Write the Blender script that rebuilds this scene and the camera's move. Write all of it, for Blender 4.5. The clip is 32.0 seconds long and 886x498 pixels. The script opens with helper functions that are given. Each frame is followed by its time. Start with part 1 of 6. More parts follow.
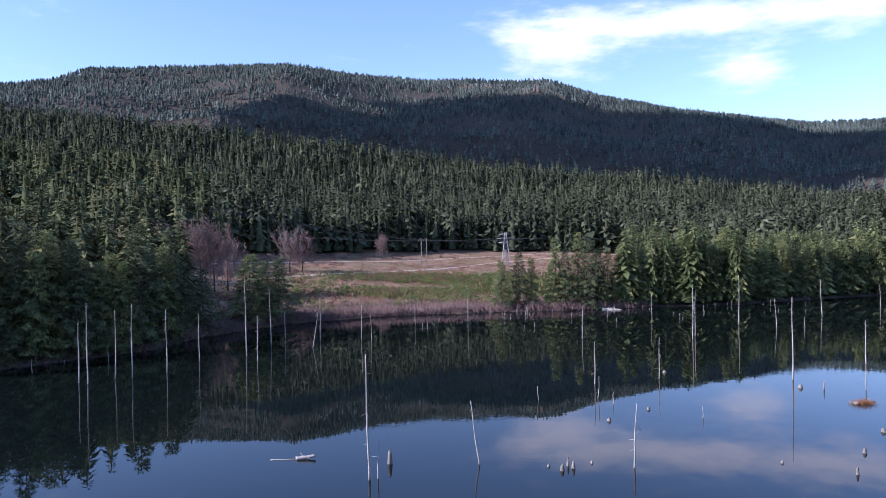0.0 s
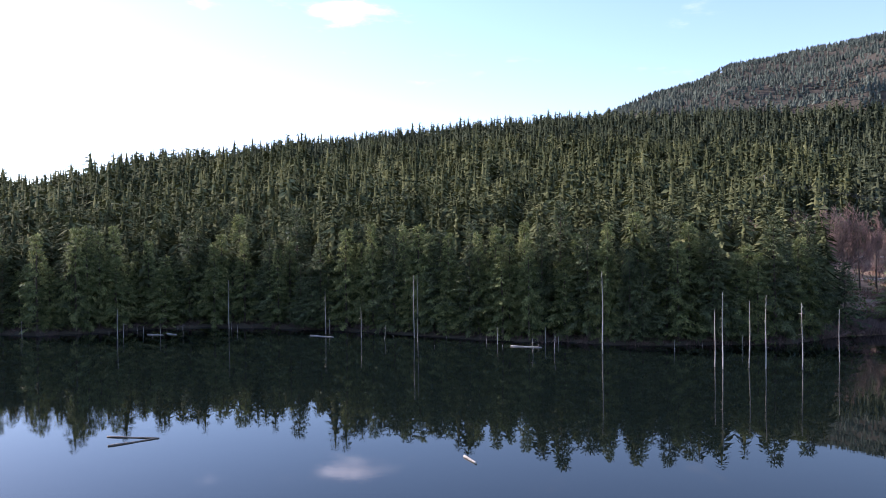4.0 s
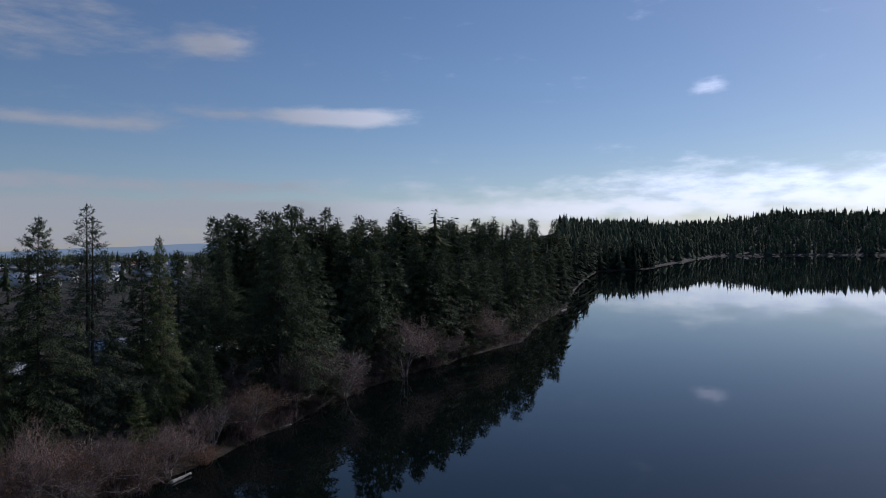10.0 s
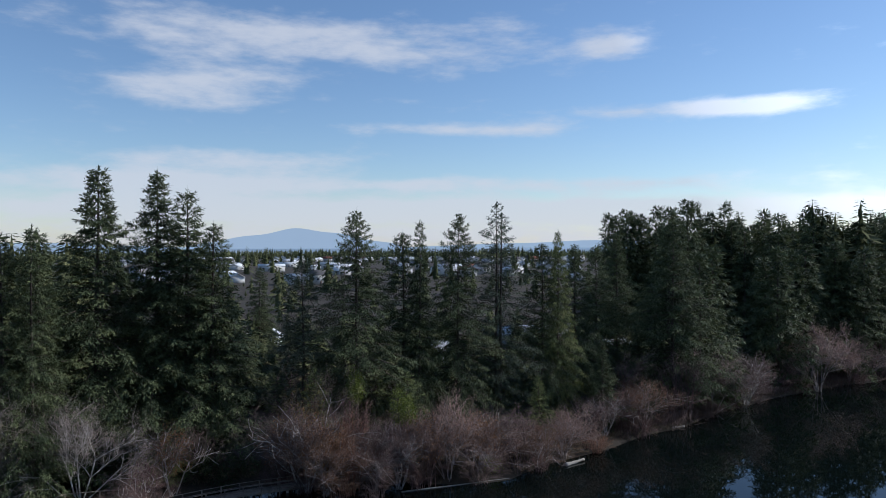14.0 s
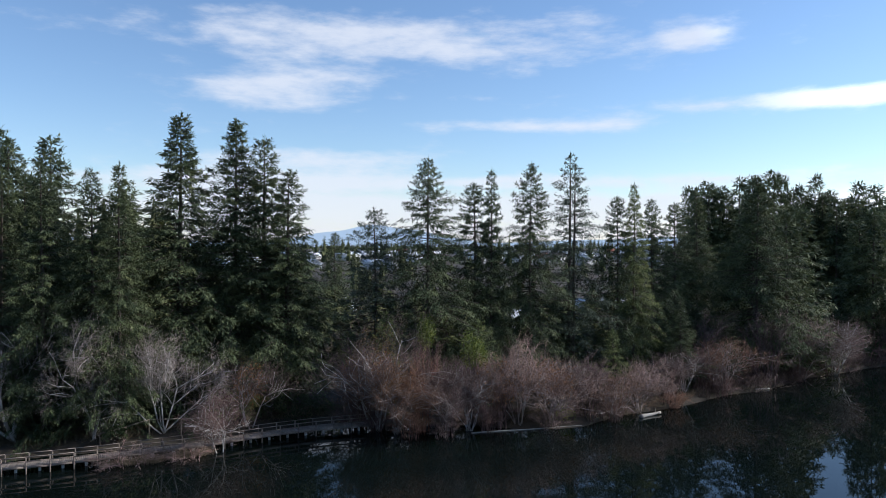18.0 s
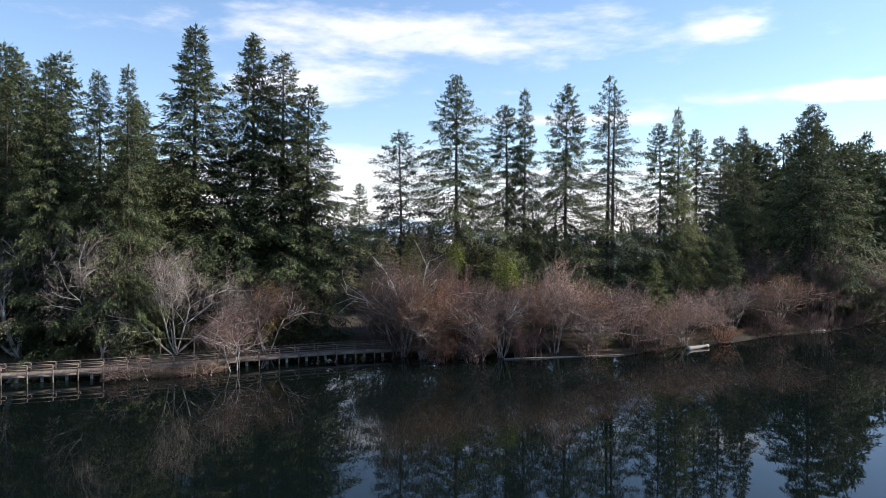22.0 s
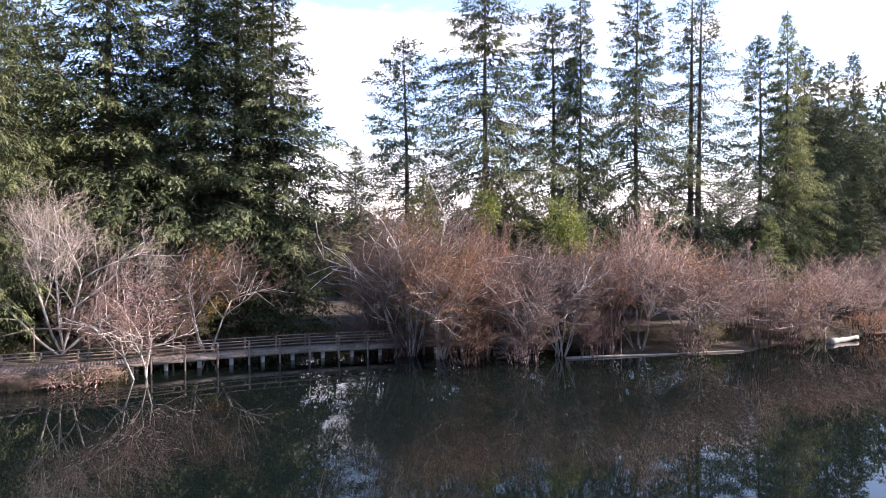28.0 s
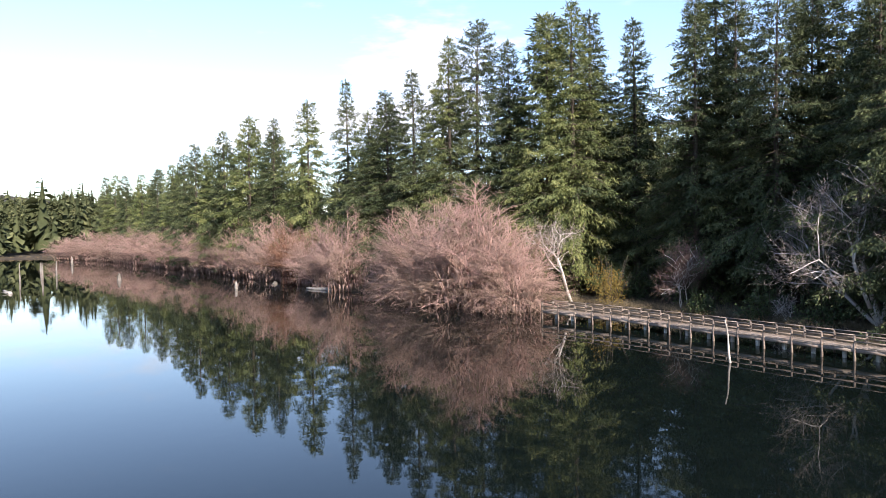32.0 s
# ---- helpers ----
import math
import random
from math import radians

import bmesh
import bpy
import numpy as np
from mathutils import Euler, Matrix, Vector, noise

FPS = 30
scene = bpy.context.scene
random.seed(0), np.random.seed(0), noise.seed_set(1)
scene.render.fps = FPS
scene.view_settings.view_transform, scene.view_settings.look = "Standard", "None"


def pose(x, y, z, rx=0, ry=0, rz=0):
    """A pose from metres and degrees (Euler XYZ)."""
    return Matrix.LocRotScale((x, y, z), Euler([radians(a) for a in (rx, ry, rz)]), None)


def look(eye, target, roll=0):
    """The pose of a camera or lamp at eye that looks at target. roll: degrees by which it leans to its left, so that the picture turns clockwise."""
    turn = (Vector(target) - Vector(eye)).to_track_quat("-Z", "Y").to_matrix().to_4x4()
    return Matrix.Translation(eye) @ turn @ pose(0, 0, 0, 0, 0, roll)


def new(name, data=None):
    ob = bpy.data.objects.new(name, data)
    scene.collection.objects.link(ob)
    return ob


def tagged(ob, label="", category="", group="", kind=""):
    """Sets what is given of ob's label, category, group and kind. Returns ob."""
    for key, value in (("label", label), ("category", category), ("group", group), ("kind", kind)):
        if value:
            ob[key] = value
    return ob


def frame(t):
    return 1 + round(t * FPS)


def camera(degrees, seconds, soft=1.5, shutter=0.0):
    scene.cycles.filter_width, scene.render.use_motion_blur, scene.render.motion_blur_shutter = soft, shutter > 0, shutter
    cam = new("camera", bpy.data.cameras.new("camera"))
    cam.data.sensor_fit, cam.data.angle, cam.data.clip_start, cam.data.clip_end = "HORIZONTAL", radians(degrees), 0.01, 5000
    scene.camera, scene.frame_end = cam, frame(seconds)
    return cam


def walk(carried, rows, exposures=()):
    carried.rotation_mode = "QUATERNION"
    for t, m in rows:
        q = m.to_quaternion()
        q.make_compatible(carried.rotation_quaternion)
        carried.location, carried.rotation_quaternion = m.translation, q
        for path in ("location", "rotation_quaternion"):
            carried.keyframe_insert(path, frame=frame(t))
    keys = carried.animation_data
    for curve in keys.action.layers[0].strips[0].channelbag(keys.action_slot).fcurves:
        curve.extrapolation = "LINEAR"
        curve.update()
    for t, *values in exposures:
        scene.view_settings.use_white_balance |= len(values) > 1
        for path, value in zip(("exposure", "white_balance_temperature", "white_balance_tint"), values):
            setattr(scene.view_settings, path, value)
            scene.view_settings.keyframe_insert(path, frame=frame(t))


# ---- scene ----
cam = camera(64.28, 32.0, soft=0.8)
PATH = [
    (0.0, -0.32, -0.09, 26.93, 1.54, -0.59, 0.83),
    (0.5, -0.08, 0.01, 27.07, 8.2, -0.47, 0.73),
    (1.0, 0.05, 0.06, 27.1, 14.12, -0.42, 0.64),
    (1.5, 0.1, 0.04, 27.04, 20.03, -0.45, 0.57),
    (2.0, 0.1, 0.02, 26.99, 25.97, -0.5, 0.54),
    (2.5, 0.07, -0.0, 26.95, 31.99, -0.56, 0.53),
    (3.0, 0.04, -0.01, 26.95, 38.01, -0.63, 0.54),
    (3.5, 0.04, -0.01, 26.96, 43.98, -0.68, 0.56),
    (5.5, 0.0, -0.01, 26.98, 69.52, -0.66, 0.6),
    (6.0, 0.0, 0.01, 26.99, 75.82, -0.67, 0.6),
    (6.5, 0.0, 0.01, 27.0, 82.2, -0.68, 0.59),
    (7.0, 0.0, 0.0, 27.0, 89.34, -0.66, 0.59),
    (7.5, -0.0, -0.02, 27.02, 97.97, -0.62, 0.58),
    (8.0, -0.01, -0.01, 27.01, 106.65, -0.58, 0.57),
    (8.5, -0.01, 0.01, 27.0, 115.54, -0.53, 0.55),
    (9.0, 0.02, -0.0, 27.0, 126.16, -0.5, 0.54),
    (9.5, 0.01, -0.01, 27.0, 137.18, -0.49, 0.51),
    (10.0, -0.02, -0.03, 27.01, 148.27, -0.5, 0.48),
    (10.5, -0.01, -0.03, 27.0, 159.29, -0.52, 0.42),
    (11.0, 0.01, 0.09, 26.97, 169.81, -0.53, 0.36),
    (11.5, 0.0, 0.35, 26.95, 173.45, -0.54, 0.29),
    (12.0, -0.0, 0.47, 26.92, 174.38, -0.56, 0.24),
    (12.5, 0.0, 0.38, 26.9, 175.42, -0.58, 0.2),
    (13.0, -0.02, 0.17, 26.89, 176.88, -0.6, 0.16),
    (13.5, -0.09, -0.17, 26.85, 178.07, -0.6, 0.13),
    (14.0, -0.2, -0.58, 26.69, 179.5, -0.59, 0.09),
    (14.5, -0.31, -0.94, 26.32, 180.48, -0.6, 0.05),
    (16.5, -0.43, -1.28, 23.33, 183.54, -0.66, -0.04),
    (17.0, -0.47, -1.22, 22.42, 184.22, -0.7, -0.06),
    (17.5, -0.5, -1.15, 21.5, 184.88, -0.75, -0.06),
    (18.0, -0.53, -1.11, 20.57, 185.53, -0.8, -0.05),
    (18.5, -0.55, -1.03, 19.57, 186.42, -0.88, -0.04),
    (19.0, -0.56, -1.01, 18.51, 186.95, -0.95, -0.04),
    (19.5, -0.56, -1.11, 17.43, 187.08, -1.02, -0.03),
    (20.0, -0.52, -1.46, 16.36, 187.25, -1.07, -0.03),
    (20.5, -0.45, -2.16, 15.32, 187.45, -1.11, -0.03),
    (21.0, -0.3, -3.24, 14.29, 187.67, -1.16, -0.04),
    (21.5, -0.1, -4.64, 13.3, 187.79, -1.19, -0.05),
    (22.0, 0.21, -6.38, 12.31, 187.77, -1.23, -0.07),
    (22.5, 0.57, -8.38, 11.34, 187.73, -1.27, -0.09),
    (23.0, 0.91, -10.45, 10.38, 187.79, -1.33, -0.11),
    (23.5, 1.19, -12.62, 9.49, 187.88, -1.39, -0.13),
    (24.0, 1.52, -14.89, 8.66, 188.01, -1.47, -0.15),
    (24.5, 1.93, -17.31, 8.1, 188.1, -1.51, -0.15),
    (25.0, 2.36, -19.58, 8.05, 188.12, -1.45, -0.15),
    (25.5, 2.8, -21.74, 8.07, 188.12, -1.36, -0.14),
    (27.5, 4.69, -29.55, 8.01, 186.23, -1.17, 0.13),
    (28.0, 4.95, -29.88, 7.98, 188.17, -1.18, 0.26),
    (28.5, 5.06, -29.92, 7.95, 200.25, -1.22, 0.4),
    (29.0, 5.13, -29.93, 7.96, 217.11, -1.26, 0.52),
    (29.5, 5.15, -29.93, 7.91, 230.0, -1.33, 0.62),
    (30.0, 5.13, -29.87, 7.89, 239.58, -1.4, 0.7),
    (30.5, 5.1, -29.85, 7.89, 246.31, -1.46, 0.78),
    (31.0, 5.06, -29.83, 7.88, 251.98, -1.5, 0.86),
    (31.5, 5.05, -29.82, 7.87, 257.15, -1.5, 0.92),
    (32.0, 5.06, -29.8, 7.88, 262.0, -1.48, 0.99),
]
# the camera's own brightening and white balance: seconds, stops, kelvin, tint
LIGHT = [(0.0, 0.75, 5500, 30), (1.0, 1.18, 6100, 35), (2.0, 1.18, 6100, 35), (3.5, 1.15, 6270, 29), (5.5, 0.7, 6270, 25), (6.0, 0.9, 6170, 43), (6.5, 0.1, 5970, 27), (7.5, -0.7, 5820, 27), (9.0, -1.45, 5720, 24),
         (10.0, -1.35, 5620, 18), (11.0, -0.9, 5620, 16), (12.0, -0.5, 5620, 12), (14.5, -0.4, 5720, 12), (19.0, 0.15, 5920, 12), (23.0, 0.7, 6520, 16), (25.0, 1.15, 6720, 25), (28.0, 1.62, 6820, 27), (29.0, 1.92, 6820, 22), (30.0, 2.24, 6920, 20), (31.0, 1.8, 6820, 20), (32.0, 1.1, 6620, 18)]
walk(cam, [(t, pose(x, y, z, 90 + pitch, roll, yaw)) for t, x, y, z, yaw, pitch, roll in PATH], LIGHT)

# ---------------------------------------------------------------- world and sun
SUN_AZ, SUN_EL = 106.0, 28.0      # azimuth counted to the left from +y


def heading(az, el=0.0):
    a, e = radians(az), radians(el)
    return Vector((-math.sin(a) * math.cos(e), math.cos(a) * math.cos(e), math.sin(e)))


class Nodes:
    """Short names for building a node tree."""

    def __init__(self, tree):
        self.tree = tree

    def add(self, kind, **values):
        node = self.tree.nodes.new(kind)
        for key, value in values.items():
            node.inputs[key].default_value = value
        return node

    def link(self, a, b):
        self.tree.links.new(a, b)

    def math(self, op, a, b=None, c=None, clamp=False):
        node = self.tree.nodes.new("ShaderNodeMath")
        node.operation, node.use_clamp = op, clamp
        for i, v in enumerate((a, b, c)):
            if v is None:
                continue
            if isinstance(v, (int, float)):
                node.inputs[i].default_value = v
            else:
                self.link(v, node.inputs[i])
        return node.outputs[0]

    def noise(self, vector, scale, detail=4.0, rough=0.55):
        node = self.add("ShaderNodeTexNoise", Scale=scale, Detail=detail, Roughness=rough)
        if vector is not None:
            self.link(vector, node.inputs["Vector"])
        return node.outputs["Fac"]

    def span(self, value, lo, hi, to_lo=0.0, to_hi=1.0, smooth=False):
        node = self.tree.nodes.new("ShaderNodeMapRange")
        node.interpolation_type = "SMOOTHSTEP" if smooth else "LINEAR"
        for i, v in enumerate((value, lo, hi, to_lo, to_hi)):
            if isinstance(v, (int, float)):
                node.inputs[i].default_value = v
            else:
                self.link(v, node.inputs[i])
        return node.outputs[0]

    def mix(self, fac, a, b):
        node = self.tree.nodes.new("ShaderNodeMix")
        node.data_type = "RGBA"
        for i, v in ((0, fac), (6, a), (7, b)):
            if isinstance(v, (int, float)):
                node.inputs[i].default_value = v
            elif isinstance(v, tuple):
                node.inputs[i].default_value = (*v, 1.0)
            else:
                self.link(v, node.inputs[i])
        return node.outputs[2]


# clouds that stand in the sky: azimuth, elevation, half width, half height in degrees
CLOUDS = [(353, 15.6, 4.6, 2.6), (344, 16.4, 6, 1.5), (333, 15.8, 6.5, 1.7), (338.5, 12.3, 3, 1.2),
          (85, 10.7, 1.8, 1.0), (69, 8.1, 3.0, 0.9), (58, 18.0, 3.4, 0.8), (104.8, 15.2, 4.0, 1.5),
          (127.6, 11.5, 1.5, 0.6), (104, 7.8, 2.8, 0.5), (121, 4.0, 18, 1.9), (155.5, 10, 4, 0.7),
          (190, 15.6, 18, 2.1), (199, 11.6, 7, 1.6), (166, 15, 3, 0.8),
          (177, 9.0, 9, 0.55), (161, 10.1, 8, 0.6), (185, 4.6, 30, 0.7), (196, 6.3, 9, 0.9), (180, 2.2, 45, 1.3), (178, 0.3, 60, 0.9), (201, 4.0, 8, 1.5), (176, 2.6, 38, 0.8), (262, 13.0, 6, 4.0), (275, 8.5, 16, 2.6)]

world = bpy.data.worlds.new("world")
scene.world = world
world.use_nodes = True
wn = Nodes(world.node_tree)
world.node_tree.nodes.clear()
sky = wn.add("ShaderNodeTexSky")
sky.sky_type, sky.sun_disc = "NISHITA", False
sky.sun_elevation, sky.sun_rotation = radians(SUN_EL), radians(360 - SUN_AZ)
sky.air_density, sky.dust_density, sky.ozone_density = 1.0, 0.2, 2.5
coord = wn.add("ShaderNodeTexCoord")
way = wn.add("ShaderNodeSeparateXYZ")
wn.link(coord.outputs["Generated"], way.inputs[0])
elev = wn.math("MULTIPLY", wn.math("ARCSINE", way.outputs[2]), 57.2958)
azim = wn.math("MULTIPLY", wn.math("ARCTAN2", wn.math("MULTIPLY", way.outputs[0], -1), way.outputs[1]), 57.2958)
flat = wn.add("ShaderNodeCombineXYZ")
for k, size in ((0, 15.0), (1, 15.0), (2, 52.0)):
    wn.link(wn.math("MULTIPLY", way.outputs[k], size), flat.inputs[k])
puff = wn.noise(flat.outputs[0], 1.0, 7.0, 0.58)
wisp = wn.noise(flat.outputs[0], 0.45, 4.0, 0.5)
total = None
for az, el, w, h in CLOUDS:
    da = wn.math("WRAP", wn.math("SUBTRACT", azim, az), 180.0, -180.0)
    x = wn.math("DIVIDE", da, w)
    y = wn.math("DIVIDE", wn.math("SUBTRACT", elev, el), h)
    d = wn.math("ADD", wn.math("MULTIPLY", x, x), wn.math("MULTIPLY", y, y))
    v = wn.math("POWER", 2.718, wn.math("MULTIPLY", d, -0.9))
    total = v if total is None else wn.math("ADD", total, v)
body = wn.math("ADD", wn.math("MULTIPLY", total, 0.8), wn.math("MULTIPLY", wn.math("SUBTRACT", puff, 0.55), 1.35))
veil = wn.math("MULTIPLY", wn.math("SUBTRACT", wisp, 0.45), 0.5)
cover = wn.span(wn.math("ADD", body, veil), 0.12, 0.98, smooth=True)
cover = wn.math("MULTIPLY", cover, 0.78)
shade = wn.span(puff, 0.35, 0.7, 0.75, 1.15)
# a cloud is lit by the same sun: white where the sky round it is bright
bright = wn.add("ShaderNodeHueSaturation", Saturation=0.06, Value=1.8)
wn.link(sky.outputs[0], bright.inputs["Color"])
lit = wn.tree.nodes.new("ShaderNodeVectorMath")
lit.operation = "SCALE"
cool = wn.tree.nodes.new("ShaderNodeVectorMath")
cool.operation = "MULTIPLY"
wn.link(bright.outputs[0], cool.inputs[0])
cool.inputs[1].default_value = (0.93, 0.97, 1.09)
wn.link(cool.outputs[0], lit.inputs[0])
wn.link(shade, lit.inputs["Scale"])
toward = wn.tree.nodes.new("ShaderNodeVectorMath")
toward.operation = "DOT_PRODUCT"
wn.link(coord.outputs["Generated"], toward.inputs[0])
toward.inputs[1].default_value = heading(SUN_AZ, SUN_EL)
most = wn.span(toward.outputs["Value"], 0.55, 0.97, 5.8, 22.0)
capped = wn.tree.nodes.new("ShaderNodeVectorMath")
capped.operation = "MINIMUM"
wn.link(lit.outputs[0], capped.inputs[0])
wn.link(most, capped.inputs[1])
colour = wn.mix(cover, sky.outputs[0], capped.outputs[0])
back = wn.add("ShaderNodeBackground", Strength=0.15)
wn.link(colour, back.inputs["Color"])
out = wn.add("ShaderNodeOutputWorld")
wn.link(back.outputs[0], out.inputs[0])

sun_data = bpy.data.lights.new("sun", "SUN")
sun_data.energy, sun_data.angle, sun_data.color = 5.0, radians(0.53), (1.0, 0.93, 0.82)
sun = new("sun", sun_data)
sun.matrix_world = look((0, 0, 300), Vector((0, 0, 300)) - heading(SUN_AZ, SUN_EL))

# ---------------------------------------------------------------- materials


def material(name, base, second, scale=2.0, rough=0.85, bump=0.2, bump_scale=None, tone=0.0, glow=0.0, metallic=0.0, spec=0.3, leaf=0.0, third=None):
    """A rough surface of two colours mixed by noise at two scales; tone: how far the mesh's tone attribute varies it,
    piece by piece or as painted crown shade; leaf: light that passes through.
    """
    m = bpy.data.materials.new(name)
    m.use_nodes = True
    n = Nodes(m.node_tree)
    bsdf = m.node_tree.nodes["Principled BSDF"]
    geo = n.add("ShaderNodeNewGeometry")
    pos = geo.outputs["Position"]
    big, fine = n.noise(pos, scale * 0.21, 4), n.noise(pos, scale * 2.3, 5, 0.65)
    fac = n.span(n.math("ADD", n.math("MULTIPLY", big, 0.5), n.math("MULTIPLY", fine, 0.5)), 0.36, 0.64)
    col = n.mix(fac, base, second)
    if third is not None:
        col = n.mix(n.span(n.noise(pos, scale * 0.55, 3), 0.52, 0.66), col, third)
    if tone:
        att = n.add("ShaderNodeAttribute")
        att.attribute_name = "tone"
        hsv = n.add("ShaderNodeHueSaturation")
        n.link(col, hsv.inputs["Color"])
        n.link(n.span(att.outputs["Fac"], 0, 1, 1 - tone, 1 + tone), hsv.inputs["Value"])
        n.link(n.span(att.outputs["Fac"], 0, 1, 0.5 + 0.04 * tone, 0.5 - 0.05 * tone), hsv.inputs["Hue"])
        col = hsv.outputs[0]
    n.link(col, bsdf.inputs["Base Color"])
    bsdf.inputs["Roughness"].default_value = rough
    bsdf.inputs["Metallic"].default_value = metallic
    bsdf.inputs["Specular IOR Level"].default_value = spec
    if bump:
        b = n.add("ShaderNodeBump", Strength=bump, Distance=0.05)
        n.link(n.noise(pos, bump_scale or scale * 4, 5, 0.65), b.inputs["Height"])
        n.link(b.outputs[0], bsdf.inputs["Normal"])
    if leaf:
        tl = n.add("ShaderNodeBsdfTranslucent")
        n.link(col, tl.inputs["Color"])
        mx = n.add("ShaderNodeMixShader", Fac=leaf)
        n.link(bsdf.outputs[0], mx.inputs[1])
        n.link(tl.outputs[0], mx.inputs[2])
        n.link(mx.outputs[0], m.node_tree.nodes["Material Output"].inputs["Surface"])
    if glow:
        n.link(col, bsdf.inputs["Emission Color"])
        bsdf.inputs["Emission Strength"].default_value = glow
    return m


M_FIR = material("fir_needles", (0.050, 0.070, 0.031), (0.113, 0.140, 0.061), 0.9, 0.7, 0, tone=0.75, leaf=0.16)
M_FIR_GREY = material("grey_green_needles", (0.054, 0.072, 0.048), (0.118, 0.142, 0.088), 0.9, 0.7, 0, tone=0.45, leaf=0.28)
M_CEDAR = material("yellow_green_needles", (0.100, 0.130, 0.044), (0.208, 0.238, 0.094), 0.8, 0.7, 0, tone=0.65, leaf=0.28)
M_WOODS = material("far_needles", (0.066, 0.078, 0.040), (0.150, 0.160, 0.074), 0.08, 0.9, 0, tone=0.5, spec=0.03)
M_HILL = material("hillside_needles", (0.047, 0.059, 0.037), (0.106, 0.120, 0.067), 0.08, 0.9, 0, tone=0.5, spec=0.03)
# distance haze is put into the mountain needles as a bluer base colour
M_MOUNT = material("hazed_mountain_needles", (0.046, 0.060, 0.052), (0.088, 0.104, 0.086), 0.03, 0.9, 0, tone=0.5, spec=0.03)
M_BARK = material("grey_brown_bark", (0.060, 0.046, 0.036), (0.130, 0.105, 0.085), 3.0, 0.9, 0.5)
M_PALE_BARK = material("pale_alder_bark", (0.36, 0.33, 0.295), (0.60, 0.56, 0.51), 2.2, 0.8, 0.3, tone=0.25)
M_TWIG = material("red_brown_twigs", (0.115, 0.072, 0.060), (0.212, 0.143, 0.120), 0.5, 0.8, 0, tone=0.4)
# M_TWIG's hue about twice as bright: sunlight put into the east thickets' colour
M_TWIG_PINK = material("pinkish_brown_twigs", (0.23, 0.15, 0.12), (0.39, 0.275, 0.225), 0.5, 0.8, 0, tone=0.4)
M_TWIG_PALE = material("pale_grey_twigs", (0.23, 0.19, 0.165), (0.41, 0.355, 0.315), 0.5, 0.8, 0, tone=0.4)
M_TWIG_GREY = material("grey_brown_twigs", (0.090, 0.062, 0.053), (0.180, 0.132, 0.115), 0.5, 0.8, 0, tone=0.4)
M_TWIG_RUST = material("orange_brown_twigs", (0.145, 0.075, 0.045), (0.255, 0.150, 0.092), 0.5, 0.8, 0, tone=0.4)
M_RUST_LEAF = material("rust_dead_leaves", (0.28, 0.13, 0.05), (0.42, 0.23, 0.10), 1.0, 0.8, 0, tone=0.4, leaf=0.25)
M_BROOM = material("olive_broom", (0.085, 0.112, 0.03), (0.165, 0.19, 0.055), 1.0, 0.7, 0, tone=0.4, leaf=0.2)
M_BUSH_LEAF = material("fresh_green_leaves", (0.14, 0.18, 0.035), (0.25, 0.29, 0.065), 1.0, 0.6, 0, tone=0.35, leaf=0.3)
M_DARK_LEAF = material("dark_evergreen_leaves", (0.030, 0.050, 0.020), (0.070, 0.10, 0.036), 1.0, 0.5, 0, tone=0.4, leaf=0.2)
M_GOLD_LEAF = material("golden_leaves", (0.17, 0.125, 0.03), (0.29, 0.21, 0.06), 1.0, 0.7, 0, tone=0.3, leaf=0.25)
M_SNAG = material("bleached_dead_wood", (0.22, 0.195, 0.165), (0.46, 0.425, 0.38), 1.5, 0.85, 0.4)
M_STUMP = material("waterlogged_dead_wood", (0.11, 0.095, 0.08), (0.30, 0.27, 0.24), 2.5, 0.85, 0.4)
M_DECK = material("weathered_deck_wood", (0.17, 0.135, 0.11), (0.36, 0.30, 0.245), 2.5, 0.85, 0.3, tone=0.3)
M_POST = material("weathered_post_wood", (0.13, 0.10, 0.08), (0.28, 0.225, 0.18), 3.0, 0.85, 0.3)
M_PILE = material("pale_concrete_pile", (0.55, 0.54, 0.50), (0.76, 0.75, 0.71), 2.0, 0.8, 0.2)
M_STEEL = material("galvanised_steel", (0.27, 0.28, 0.29), (0.40, 0.41, 0.42), 1.0, 0.5, 0.1, metallic=0.4)
M_CABLE = material("dark_cable", (0.06, 0.06, 0.06), (0.09, 0.09, 0.09), 1.0, 0.6, 0)
M_GRASS = material("winter_grass", (0.10, 0.082, 0.046), (0.23, 0.18, 0.11), 1.2, 0.9, 0.5, tone=0.3)
M_WALL = material("pale_house_wall", (0.55, 0.54, 0.52), (0.74, 0.73, 0.70), 0.7, 0.8, 0.1)
M_ROOF = material("pale_metal_roof", (0.56, 0.57, 0.58), (0.74, 0.75, 0.76), 0.8, 0.6, 0.1)
M_ROOF_DARK = material("dark_shingle_roof", (0.08, 0.075, 0.075), (0.17, 0.16, 0.155), 0.8, 0.85, 0.3)
M_ROOF_RED = material("red_brown_roof", (0.20, 0.07, 0.05), (0.33, 0.13, 0.09), 0.8, 0.85, 0.2)
M_GLASS = material("dark_window_glass", (0.02, 0.025, 0.03), (0.05, 0.055, 0.06), 1.0, 0.08, 0, spec=0.6)
M_DOOR = material("painted_door", (0.16, 0.12, 0.10), (0.26, 0.20, 0.16), 1.0, 0.6, 0.1)
M_LAWN = material("sunlit_lawn", (0.13, 0.20, 0.03), (0.24, 0.32, 0.06), 1.0, 0.9, 0.3)
M_SEA = material("grey_blue_sea", (0.20, 0.27, 0.33), (0.27, 0.34, 0.40), 0.002, 0.35, 0)
M_CLOUD = material("cloud_white", (0.85, 0.85, 0.86), (0.95, 0.95, 0.96), 0.01, 1.0, 0)
